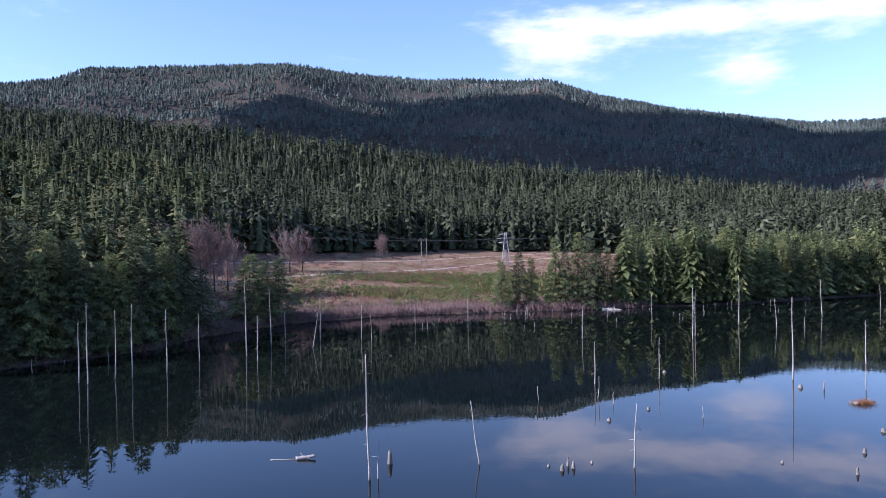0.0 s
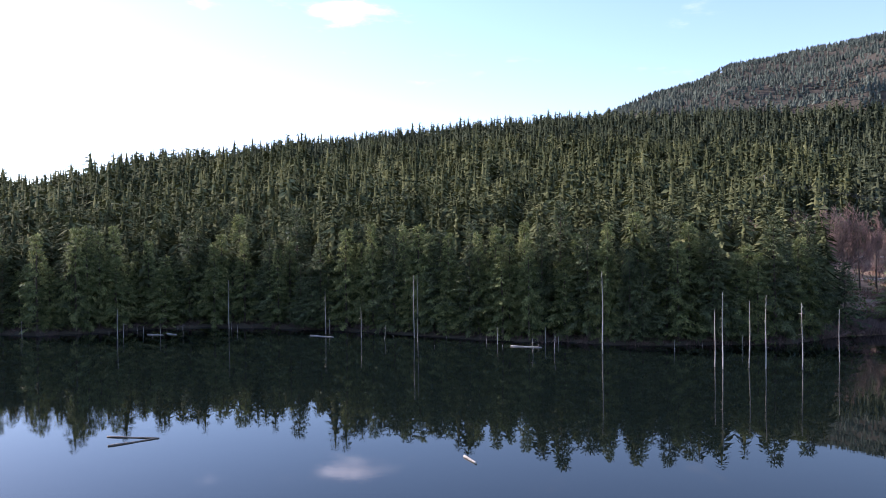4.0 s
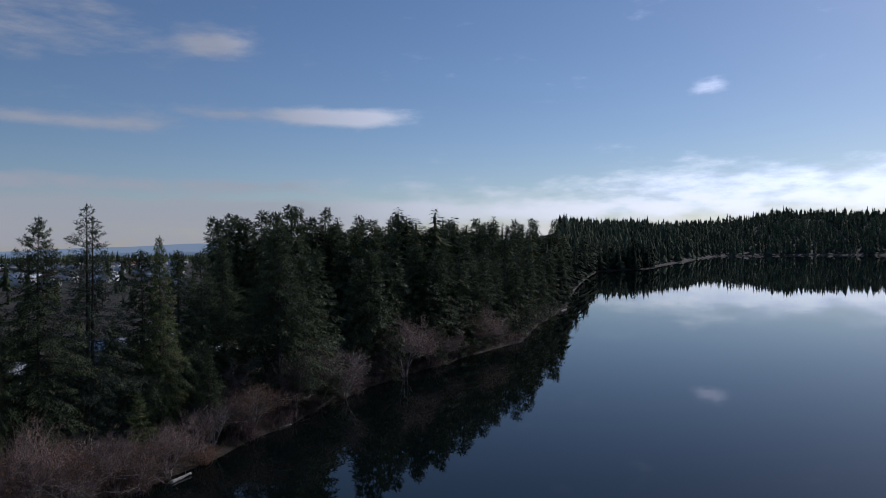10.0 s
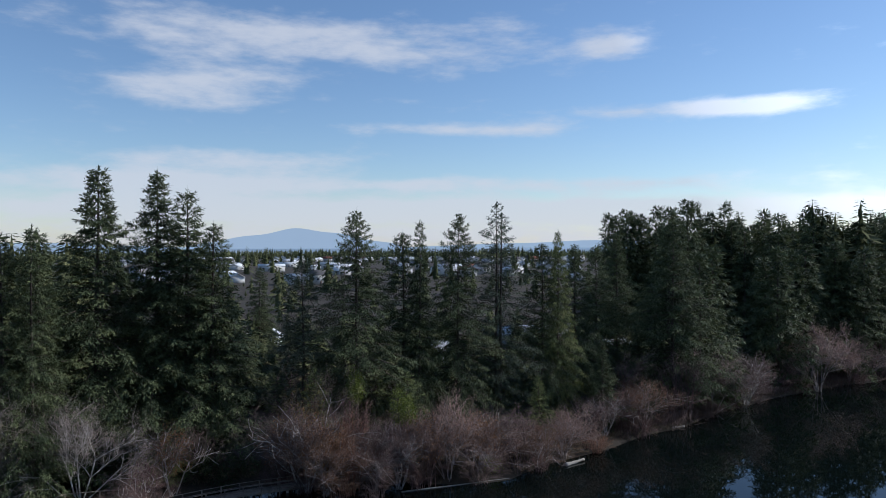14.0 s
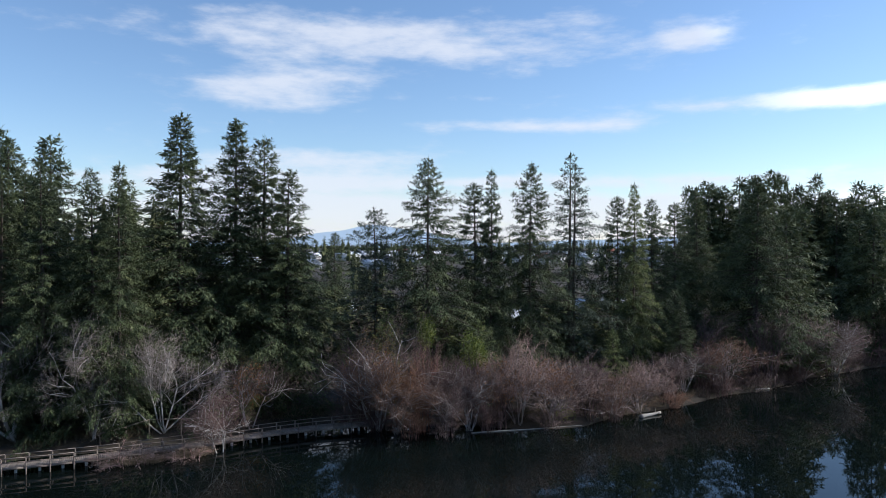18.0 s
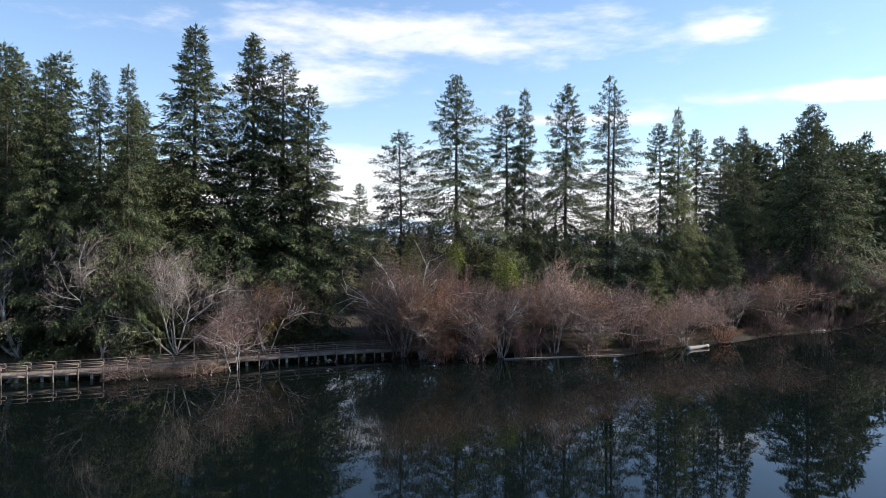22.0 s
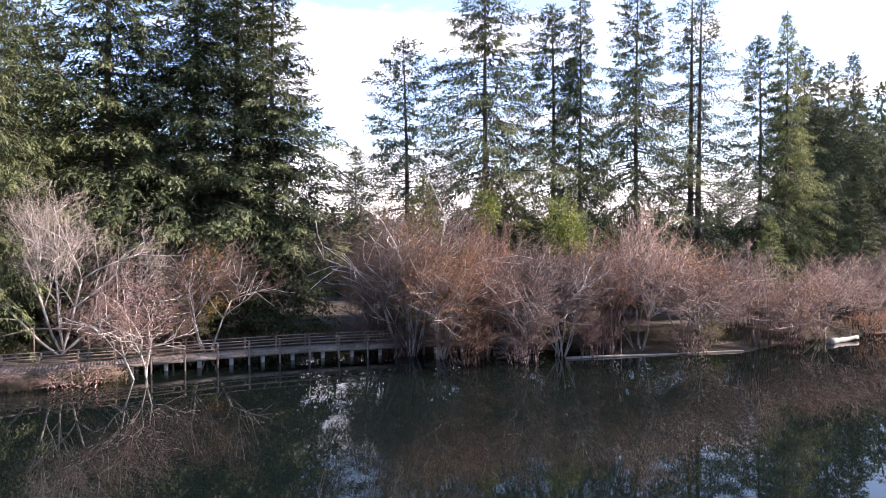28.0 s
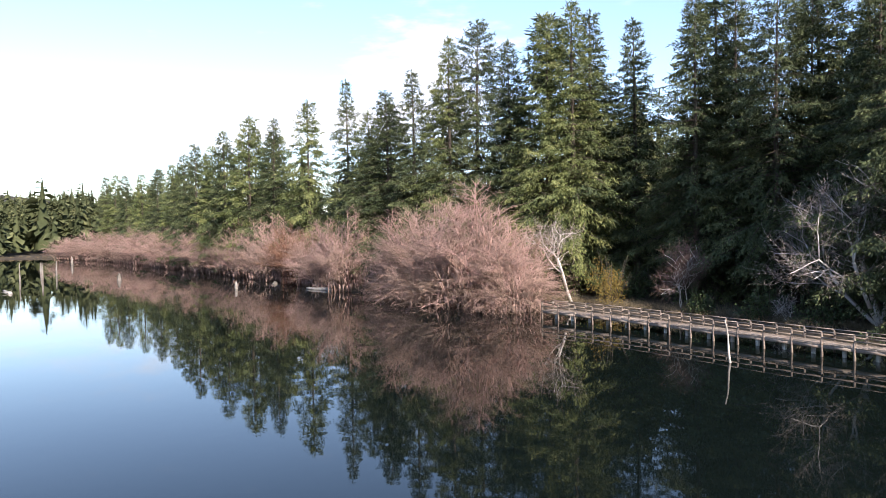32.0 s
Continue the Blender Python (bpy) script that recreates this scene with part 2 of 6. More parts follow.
M_TRACK = material("pale_gravel_track", (0.34, 0.265, 0.20), (0.50, 0.41, 0.33), 1.5, 0.9, 0.4)


def ground_material():
    """Forest litter; dead grass, bracken and green broom on the open slope; rock on the high tops."""
    m = material("forest_floor", (0.036, 0.029, 0.021), (0.082, 0.066, 0.046), 0.6, 0.95, 0.6, 2.0)
    n = Nodes(m.node_tree)
    bsdf = m.node_tree.nodes["Principled BSDF"]
    old = bsdf.inputs["Base Color"].links[0].from_socket
    att = n.add("ShaderNodeAttribute")
    att.attribute_name = "tone"
    pos = n.add("ShaderNodeNewGeometry").outputs["Position"]
    grass = n.mix(n.span(n.noise(pos, 0.05, 5), 0.4, 0.6), (0.31, 0.195, 0.13), (0.20, 0.155, 0.075))
    grass = n.mix(n.span(n.noise(pos, 0.5, 5, 0.7), 0.45, 0.7), grass, (0.13, 0.088, 0.058))
    col = n.mix(n.span(att.outputs["Fac"], 0.1, 0.9), old, grass)
    rock = n.mix(n.noise(pos, 0.02, 6), (0.19, 0.175, 0.165), (0.36, 0.345, 0.33))
    col = n.mix(n.span(att.outputs["Fac"], 1.2, 1.9), col, rock)
    n.link(col, bsdf.inputs["Base Color"])
    return m


def water_material():
    m = bpy.data.materials.new("lake_water")
    m.use_nodes = True
    n = Nodes(m.node_tree)
    bsdf = m.node_tree.nodes["Principled BSDF"]
    pos = n.add("ShaderNodeNewGeometry").outputs["Position"]
    n.link(n.mix(n.noise(pos, 0.03, 3), (0.0030, 0.0058, 0.0054), (0.0048, 0.0080, 0.0070)), bsdf.inputs["Base Color"])
    bsdf.inputs["Roughness"].default_value = 0.015
    bsdf.inputs["IOR"].default_value = 1.33
    calm = n.span(n.noise(pos, 0.018, 3), 0.45, 0.62, 0.15, 1.0)
    ripple = n.add("ShaderNodeTexNoise", Scale=1.6, Detail=3.0, Roughness=0.5)
    n.link(pos, ripple.inputs["Vector"])
    swell = n.noise(pos, 0.25, 2)
    height = n.math("ADD", n.math("MULTIPLY", ripple.outputs["Fac"], calm), n.math("MULTIPLY", swell, 1.5))
    b = n.add("ShaderNodeBump", Strength=0.02, Distance=0.12)
    n.link(height, b.inputs["Height"])
    n.link(b.outputs[0], bsdf.inputs["Normal"])
    return m


M_GROUND = ground_material()
M_WATER = water_material()

# ---------------------------------------------------------------- mesh helpers


class Soup:
    """Triangles gathered from arrays, then made into one mesh."""

    def __init__(self):
        self.v, self.f, self.t, self.k, self.count = [], [], [], [], 0

    def add(self, v, f, tone=0.5, slot=0):
        v, f = np.asarray(v, float).reshape(-1, 3), np.asarray(f, int).reshape(-1, 3)
        self.v.append(v)
        self.f.append(f + self.count)
        self.t.append(np.broadcast_to(np.asarray(tone, float), (len(v),)))
        self.k.append(np.full(len(f), slot))
        self.count += len(v)
        return self

    def mesh(self, name, *materials, smooth=False):
        v, f, t, k = (np.concatenate(a) for a in (self.v, self.f, self.t, self.k))
        me = bpy.data.meshes.new(name)
        me.vertices.add(len(v))
        me.vertices.foreach_set("co", v.ravel())
        me.loops.add(len(f) * 3)
        me.loops.foreach_set("vertex_index", f.ravel().astype(np.int32))
        me.polygons.add(len(f))
        me.polygons.foreach_set("loop_start", np.arange(0, len(f) * 3, 3, dtype=np.int32))
        me.polygons.foreach_set("material_index", k.astype(np.int32))
        if smooth:
            me.polygons.foreach_set("use_smooth", np.ones(len(f), bool))
        for m in materials:
            me.materials.append(m)
        me.attributes.new("tone", "FLOAT", "POINT").data.foreach_set("value", t.astype(np.float32))
        me.update()
        me.validate()
        return me


def part(name, soup, mats, parent=None, label="", smooth=False):
    """One mesh object under a thing or a part."""
    mats = mats if isinstance(mats, tuple) else (mats,)
    ob = new(name, soup if isinstance(soup, bpy.types.Mesh) else soup.mesh(name, *mats, smooth=smooth))
    ob.parent = parent
    if label:
        ob["label"] = label
    return ob


def thing(name, at, label, category, group="", kind="", turn=0.0, size=1.0):
    ob = new(name)
    ob.empty_display_size = 0.2
    ob.matrix_basis = Matrix.LocRotScale(Vector(at), Euler((0, 0, radians(turn))), Vector((size, size, size)))
    return tagged(ob, label, category, group, kind)


def tubes(p0, p1, r0, r1, n=3):
    """Tapered n-sided rods from points p0 to p1, closed at both ends by their taper or caps."""
    p0, p1 = np.asarray(p0, float).reshape(-1, 3), np.asarray(p1, float).reshape(-1, 3)
    m = len(p0)
    r0, r1 = np.broadcast_to(r0, (m,)), np.broadcast_to(r1, (m,))
    d = p1 - p0
    d = d / np.maximum(np.linalg.norm(d, axis=1, keepdims=True), 1e-9)
    ref = np.where(np.abs(d[:, 2:3]) > 0.9, np.array([[1.0, 0, 0]]), np.array([[0, 0, 1.0]]))
    u = np.cross(d, ref)
    u /= np.linalg.norm(u, axis=1, keepdims=True)
    w = np.cross(d, u)
    a = np.arange(n) * 2 * np.pi / n
    ring = np.cos(a)[None, :, None] * u[:, None] + np.sin(a)[None, :, None] * w[:, None]
    v = np.concatenate([p0[:, None] + ring * r0[:, None, None], p1[:, None] + ring * r1[:, None, None]], 1)
    i, j = np.arange(n), (np.arange(n) + 1) % n
    f = [np.stack([i, j, j + n], 1), np.stack([i, j + n, i + n], 1)]
    f += [np.stack([np.full(n - 2, n), n + np.arange(1, n - 1), n + np.arange(2, n)], 1), np.stack([np.zeros(n - 2, int), np.arange(2, n), np.arange(1, n - 1)], 1)]
    f = np.concatenate(f)
    return v.reshape(-1, 3), (f[None] + (np.arange(m) * 2 * n)[:, None, None]).reshape(-1, 3)


def needles(p0, p1, r):
    """Slender three-sided spikes: twigs that end in a point."""
    p0, p1 = np.asarray(p0, float).reshape(-1, 3), np.asarray(p1, float).reshape(-1, 3)
    m = len(p0)
    r = np.broadcast_to(r, (m,))
    d = p1 - p0
    d = d / np.maximum(np.linalg.norm(d, axis=1, keepdims=True), 1e-9)
    u = np.cross(d, np.where(np.abs(d[:, 2:3]) > 0.9, np.array([[1.0, 0, 0]]), np.array([[0, 0, 1.0]])))
    u /= np.linalg.norm(u, axis=1, keepdims=True)
    w = np.cross(d, u)
    v = np.stack([p0 + u * r[:, None], p0 + (-0.5 * u + 0.87 * w) * r[:, None], p0 + (-0.5 * u - 0.87 * w) * r[:, None], p1], 1)
    f = np.array([[0, 1, 3], [1, 2, 3], [2, 0, 3]])
    return v.reshape(-1, 3), (f[None] + (np.arange(m) * 4)[:, None, None]).reshape(-1, 3)


def blades(p, along, side, length, width):
    """Leaf-like diamonds: each from p along its way, folded a little along the middle."""
    p, along, side = (np.asarray(a, float).reshape(-1, 3) for a in (p, along, side))
    length, width = np.broadcast_to(length, (len(p),))[:, None], np.broadcast_to(width, (len(p),))[:, None]
    up = np.cross(along, side) * width * 0.25
    v = np.stack([p, p + along * length * 0.45 + side * width + up, p + along * length, p + along * length * 0.4 - side * width + up], 1)
    f = np.array([[0, 1, 2], [0, 2, 3]])
    return v.reshape(-1, 3), (f[None] + (np.arange(len(p)) * 4)[:, None, None]).reshape(-1, 3)


def box(c, s, turn=0.0):
    """A box of size s round the centre c, turned about z."""
    q = np.array([[x, y, z] for x in (-.5, .5) for y in (-.5, .5) for z in (-.5, .5)]) * np.asarray(s, float)
    a = radians(turn)
    q = q @ np.array([[math.cos(a), math.sin(a), 0], [-math.sin(a), math.cos(a), 0], [0, 0, 1]]) + np.asarray(c, float)
    f = [(0, 1, 3), (0, 3, 2), (4, 6, 7), (4, 7, 5), (0, 4, 5), (0, 5, 1), (2, 3, 7), (2, 7, 6), (0, 2, 6), (0, 6, 4), (1, 5, 7), (1, 7, 3)]
    return q, np.array(f)


def polyline(points, radii, n=6):
    """A bent tapered rod with shared rings, closed at its ends."""
    p, r = np.asarray(points, float), np.asarray(radii, float)
    d = np.gradient(p, axis=0)
    d /= np.linalg.norm(d, axis=1, keepdims=True)
    ref = np.array([0.92, 0.38, 0.05]) if abs(d[0, 2]) > 0.7 else np.array([0.05, 0.1, 1.0])
    u = np.cross(d, ref)
    u /= np.linalg.norm(u, axis=1, keepdims=True)
    w = np.cross(d, u)
    a = np.arange(n) * 2 * np.pi / n
    v = p[:, None] + (np.cos(a)[None, :, None] * u[:, None] + np.sin(a)[None, :, None] * w[:, None]) * r[:, None, None]
    i, j = np.arange(n), (np.arange(n) + 1) % n
    f = [np.concatenate([np.stack([i, j, j + n], 1), np.stack([i, j + n, i + n], 1)]) + k * n for k in range(len(p) - 1)]
    last = (len(p) - 1) * n
    f.append(np.stack([np.full(n - 2, last), last + np.arange(1, n - 1), last + np.arange(2, n)], 1))
    f.append(np.stack([np.zeros(n - 2, int), np.arange(2, n), np.arange(1, n - 1)], 1))
    return v.reshape(-1, 3), np.concatenate(f)


# ---------------------------------------------------------------- the lie of the land
# azimuth and distance of the waterline from the middle of the lake's bay
SHORE = [(0, 264), (6, 258), (14, 243), (21, 216), (24, 197), (34, 183), (47, 189), (58, 213), (69, 238), (80, 238), (93, 307), (101, 455),
         (104, 650), (105.3, 1000), (106.5, 1400), (114, 1400), (121, 1380), (127, 1300), (129.5, 950), (132, 720), (136, 640), (138.5, 290), (142, 192), (148, 158), (156, 126), (161, 107), (169, 88),
         (174, 81), (181, 78), (195, 79), (206, 76), (212, 75.5), (219, 77), (229, 82), (236, 87), (253, 104), (265, 140), (280, 249), (285, 300), (300, 330), (315, 355), (329, 377),
         (339, 304), (352, 272)]
# azimuth, distance and height of the first ridge
RIDGE = [(5, 900, 126), (16, 900, 150), (26, 900, 158), (36, 900, 164), (47, 880, 155), (58, 840, 131), (67, 740, 101), (76, 620, 66), (83, 800, 72), (89, 1150, 122), (93, 1200, 130),
         (98, 1300, 102), (101, 1400, 68), (104, 1500, 38), (107, 1800, 28), (114, 1800, 66), (122, 1800, 78), (128, 1700, 52), (130, 1300, 38), (138, 1300, 50), (145, 700, 10), (150, 500, 4),
         (200, 500, 3), (250, 500, 4), (270, 700, 15), (290, 900, 30), (329, 900, 50), (343, 900, 84), (356, 900, 105)]
# azimuth and height of the mountain behind, at 2600 m
MOUNT = [(3, 570), (11, 618), (14, 636), (20, 602), (28, 564), (30, 526), (33.5, 488), (46, 278), (60, 118), (80, 80), (100, 30), (150, -22), (230, -22), (260, 10), (300, 158),
         (329, 364), (334, 376), (338, 406), (343, 447), (348, 499), (353, 571), (358, 583)]
BEND = [(0, 1.9), (14, 1.9), (25, 1.5), (40, 1.25), (90, 1.1), (110, 1.3), (200, 1.0), (329, 1.7), (350, 1.9)]


def table(rows, k=1):
    a = np.array(sorted((r[0] % 360, r[k]) for r in rows))
    return lambda az: np.interp(np.asarray(az) % 360, a[:, 0], a[:, 1], period=360)


shore_at, ridge_r, ridge_z, mount_z, bend_at = table(SHORE), table(RIDGE), table(RIDGE, 2), table(MOUNT), table(BEND)
wob = np.random.RandomState(3).rand(4, 6, 4)


def wobble(x, y, scale, k=0):
    """A smooth uneven field of about -1 to 1."""
    s = 0.0
    for i in range(6):
        a = wob[k, i, 0] * 6.28
        s = s + np.sin((x * math.cos(a) + y * math.sin(a)) / scale * (1 + 1.3 * wob[k, i, 1]) + 6.28 * wob[k, i, 2]) * (0.5 + wob[k, i, 3])
    return s / 3.2


def polar(x, y):
    return np.degrees(np.arctan2(-x, y)) % 360, np.hypot(x, y)


def ground(az, r):
    """Height of the land at an azimuth and a distance."""
    az, r = np.broadcast_arrays(np.asarray(az, float), np.asarray(r, float))
    rs, r1, z1, z2 = shore_at(az), ridge_r(az), ridge_z(az), mount_z(az)
    a = np.radians(az)
    x, y = -np.sin(a) * r, np.cos(a) * r
    u = np.clip((r - rs) / np.maximum(r1 - rs, 60), 0, 1)
    z = np.where(r < rs, np.maximum((r - rs) * 0.35, -2.5), 0.55 * np.clip((r - rs) / 2.5, 0, 1) + z1 * u ** bend_at(az))
    z = z + wobble(x, y, 45, 0) * np.clip(z1 / 40, 0, 1.6) * np.clip((r - rs) / 120, 0, 1) * np.clip((r1 - r) / 150, 0.1, 1)
    high = np.clip(z2 / 300, 0, 1)
    q = np.clip((r - r1) / np.maximum(2600 - r1, 10), 0, 1)
    dip = -75 * np.sin(np.clip(q / 0.35, 0, 1) * np.pi) * high
    back = z1 + (z2 - z1) * (q * q * (3 - 2 * q)) + dip + wobble(x, y, 170, 1) * 26 * high * np.sin(np.pi * np.clip(q, 0, 1)) + wobble(x, y, 60, 2) * 7 * high * np.sin(np.pi * np.clip(q, 0, 1))
    z = np.where(r > r1, back, z)
    return np.where(r > 2600, z2 - (r - 2600) * 0.05 * high, z)


def meadow(az, r):
    """1 on the open slope under the power line, 0 in the woods."""
    s = (np.asarray(az) + 180) % 360 - 180
    far = np.interp(s, [-14, 0, 10, 22], [520, 520, 480, 420])
    near = shore_at(az) + np.where(s < -4, 34, 0)
    return ((s > -13) & (s < 21.5) & (r < far) & (r > near)).astype(float)


def bald(az, r):
    """The rocky knob on the mountain's shoulder, and a few bare ledges below it."""
    s = (np.asarray(az) + 180) % 360 - 180
    a = np.radians(az)
    u = wobble(-np.sin(a) * r, np.cos(a) * r, 22, 3)
    return ((s > -8.5) & (s < -2.0) & (r > 2080) & (u > -0.1 + 0.10 * np.abs(s + 5))) | ((s > -5.5) & (s < 0.5) & (r > 1890) & (r < 1950) & (u > 0.2))


def grid_sheet(az, rad):
    """Triangles of a polar sheet; rad holds one row of distances for each azimuth."""
    m, n = rad.shape
    i = np.arange(m * n).reshape(m, n)
    nxt = np.roll(i, -1, 0)
    a, b, c, d = i[:, :-1].ravel(), i[:, 1:].ravel(), nxt[:, 1:].ravel(), nxt[:, :-1].ravel()
    return np.concatenate([np.stack([a, c, b], 1), np.stack([a, d, c], 1)])


def build_ground():
    az = np.arange(0, 360, 0.5)
    k = np.concatenate([[-25, -6, -1.5, 0, 1.2, 2.6, 5, 9, 14, 22, 32, 45, 60, 80, 105, 135, 170, 210, 260, 320, 390, 470, 560, 660, 780, 900], np.linspace(1030, 4300, 26)])
    rs = shore_at(az)
    rad = rs[:, None] + k[None] * np.where(k < 0, 1.0, (4930 - rs[:, None]) / 4300)
    A = np.broadcast_to(az[:, None], rad.shape)
    wig = wobble(-np.sin(np.radians(A)) * rad, np.cos(np.radians(A)) * rad, 5.0, 3) * 1.1 * np.clip(1 - np.abs(k) / 12, 0, 1)[None]
    z = ground(A, rad)
    rad = rad + wig
    x, y = -np.sin(np.radians(A)) * rad, np.cos(np.radians(A)) * rad
    tone = meadow(A, rad)
    top = ((z > 520) & (wobble(x, y, 90, 3) > 0.75)) * 0.9
    top = np.maximum(top, bald(A, rad) * 1.0)
    s = Soup().add(np.stack([x, y, z], -1), grid_sheet(az, rad), (tone + top * 2).ravel())
    return tagged(part("ground", s, M_GROUND, smooth=True), "wooded land with brown litter rising from the lake", "ground", kind="structure")


build_ground()
a = np.radians(np.arange(0, 360, 0.5))
s = Soup()
edge = shore_at(np.degrees(a)) + 6
ring = np.stack([-np.sin(a) * edge, np.cos(a) * edge, a * 0], 1)
n = len(a)
s.add(np.concatenate([[[0, 0, 0]], ring]), np.stack([np.zeros(n, int), 1 + np.arange(n), 1 + (np.arange(n) + 1) % n], 1))
tagged(part("water", s, M_WATER), "calm dark lake mirroring woods and sky", "lake", kind="structure")

# the sea beyond the town, and hazy islands on it
az = np.arange(140, 236, 2.0)
s = Soup()
inner, outer = [np.stack([-np.sin(np.radians(az)) * r, np.cos(np.radians(az)) * r, az * 0 - 19.5], 1) for r in (2300, 4980)]
n = len(az)
i = np.arange(n - 1)
s.add(np.concatenate([inner, outer]), np.concatenate([np.stack([i, n + i, n + i + 1], 1), np.stack([i, n + i + 1, i + 1], 1)]))
tagged(part("water", s, M_SEA), "grey-blue sea strait far beyond the town", "sea", kind="structure")


# flat glowing blue: distance haze is put into the islands' own colour
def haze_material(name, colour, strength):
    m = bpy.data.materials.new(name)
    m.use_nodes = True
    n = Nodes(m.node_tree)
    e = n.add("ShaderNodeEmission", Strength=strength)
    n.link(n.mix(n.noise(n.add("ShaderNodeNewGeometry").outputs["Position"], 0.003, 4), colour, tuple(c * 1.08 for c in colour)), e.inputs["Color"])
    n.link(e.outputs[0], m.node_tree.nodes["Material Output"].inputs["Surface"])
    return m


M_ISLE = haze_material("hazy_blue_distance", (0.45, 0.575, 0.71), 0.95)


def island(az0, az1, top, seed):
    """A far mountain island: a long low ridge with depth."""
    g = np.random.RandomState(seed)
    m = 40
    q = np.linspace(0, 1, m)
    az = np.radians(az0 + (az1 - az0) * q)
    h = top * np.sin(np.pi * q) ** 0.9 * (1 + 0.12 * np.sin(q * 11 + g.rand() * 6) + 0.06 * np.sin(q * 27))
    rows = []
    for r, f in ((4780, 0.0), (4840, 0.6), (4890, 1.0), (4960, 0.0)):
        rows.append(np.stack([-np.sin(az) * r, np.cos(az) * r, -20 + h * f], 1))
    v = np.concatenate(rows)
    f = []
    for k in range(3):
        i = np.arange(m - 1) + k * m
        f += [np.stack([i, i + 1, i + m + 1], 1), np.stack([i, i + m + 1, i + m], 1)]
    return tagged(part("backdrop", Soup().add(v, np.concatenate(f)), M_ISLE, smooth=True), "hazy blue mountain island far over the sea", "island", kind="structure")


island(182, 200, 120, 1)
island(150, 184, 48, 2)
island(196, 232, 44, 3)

# ---------------------------------------------------------------- woods: trees of less detail, joined


def far_tree(tiers, rim, g, slim=0.17, ragged=0.35):
    """A conifer one unit high: skirts of boughs with uneven drooping rims, and a trunk below."""
    v, f, c = [], [], 0
    base = 0.10 + 0.1 * g.rand()
    for i in range(tiers):
        q = i / max(tiers - 1, 1)
        z = base + (0.97 - base) * q
        rad = slim * (1 - q) ** 0.8 * (0.75 + 0.5 * g.rand()) + 0.012
        lift = (0.95 - base) / tiers * 1.9
        a = (np.arange(rim) + g.rand() + 0.35 * g.rand(rim)) * 2 * np.pi / rim
        rr = rad * (1 - ragged + 2 * ragged * g.rand(rim)) * np.where(np.arange(rim) % 2, 1.15, 0.5)
        ring = np.stack([np.cos(a) * rr, np.sin(a) * rr, z - rr * 0.35 + 0.02 * g.randn(rim) * (1 - q)], 1)
        v.append(np.concatenate([[[0, 0, min(z + lift, 1.0)]], ring]))
        j = np.arange(rim)
        f.append(np.stack([np.full(rim, c), c + 1 + j, c + 1 + (j + 1) % rim], 1))
        c += rim + 1
    v = np.concatenate(v)
    # shade put into each skirt's tone: darker at the trunk, lighter at the rim
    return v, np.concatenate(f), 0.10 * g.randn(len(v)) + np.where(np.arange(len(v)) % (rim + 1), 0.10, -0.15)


def shag_tree(n, g, slim=0.19):
    """A conifer one unit high: spreading boughs in uneven tiers round a slender core. Returns points, triangles and
    each point's painted shade.
    """
    base = 0.04 + 0.10 * g.rand()
    s = base + (0.985 - base) * ((np.arange(n) + g.rand(n)) / n) ** 0.9
    az = np.arange(n) * 2.399 + 0.9 * g.rand(n)
    rad = slim * np.minimum(((1 - s) * 1.35) ** 0.8, np.minimum(1.0, 0.7 + 1.2 * s)) * (0.55 + 0.6 * g.rand(n)) * (1 + 0.2 * np.sin(az * 2 + s * 14)) + 0.012
    out = np.stack([np.cos(az), np.sin(az), np.zeros(n)], 1)
    side = np.stack([-out[:, 1], out[:, 0], 0.35 * g.randn(n)], 1)
    hang = np.clip(0.10 + 0.55 * g.rand(n) - 0.5 * np.maximum(s - 0.8, 0) * 5 * 0.6, -0.5, 0.9)
    d = out * np.sqrt(1 - hang ** 2)[:, None] - np.array([0, 0, 1.0]) * hang[:, None]
    L = 0.02 + rad * 0.95
    p = out * (rad * 0.12)[:, None] + np.stack([0 * s, 0 * s, s + 0.25 * L], 1)
    v, f = blades(p, d, side, L, 0.005 + rad * (0.11 + 6.0 / n))
    # crown shade painted into the tone: dark roots and core, light tips
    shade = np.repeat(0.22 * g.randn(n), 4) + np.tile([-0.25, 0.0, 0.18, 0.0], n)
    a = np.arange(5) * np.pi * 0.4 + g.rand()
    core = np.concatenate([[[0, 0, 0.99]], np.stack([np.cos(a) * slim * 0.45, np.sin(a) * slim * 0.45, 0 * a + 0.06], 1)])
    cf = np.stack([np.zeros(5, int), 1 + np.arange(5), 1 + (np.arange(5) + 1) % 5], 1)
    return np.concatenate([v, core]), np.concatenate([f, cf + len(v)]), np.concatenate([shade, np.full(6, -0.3)])


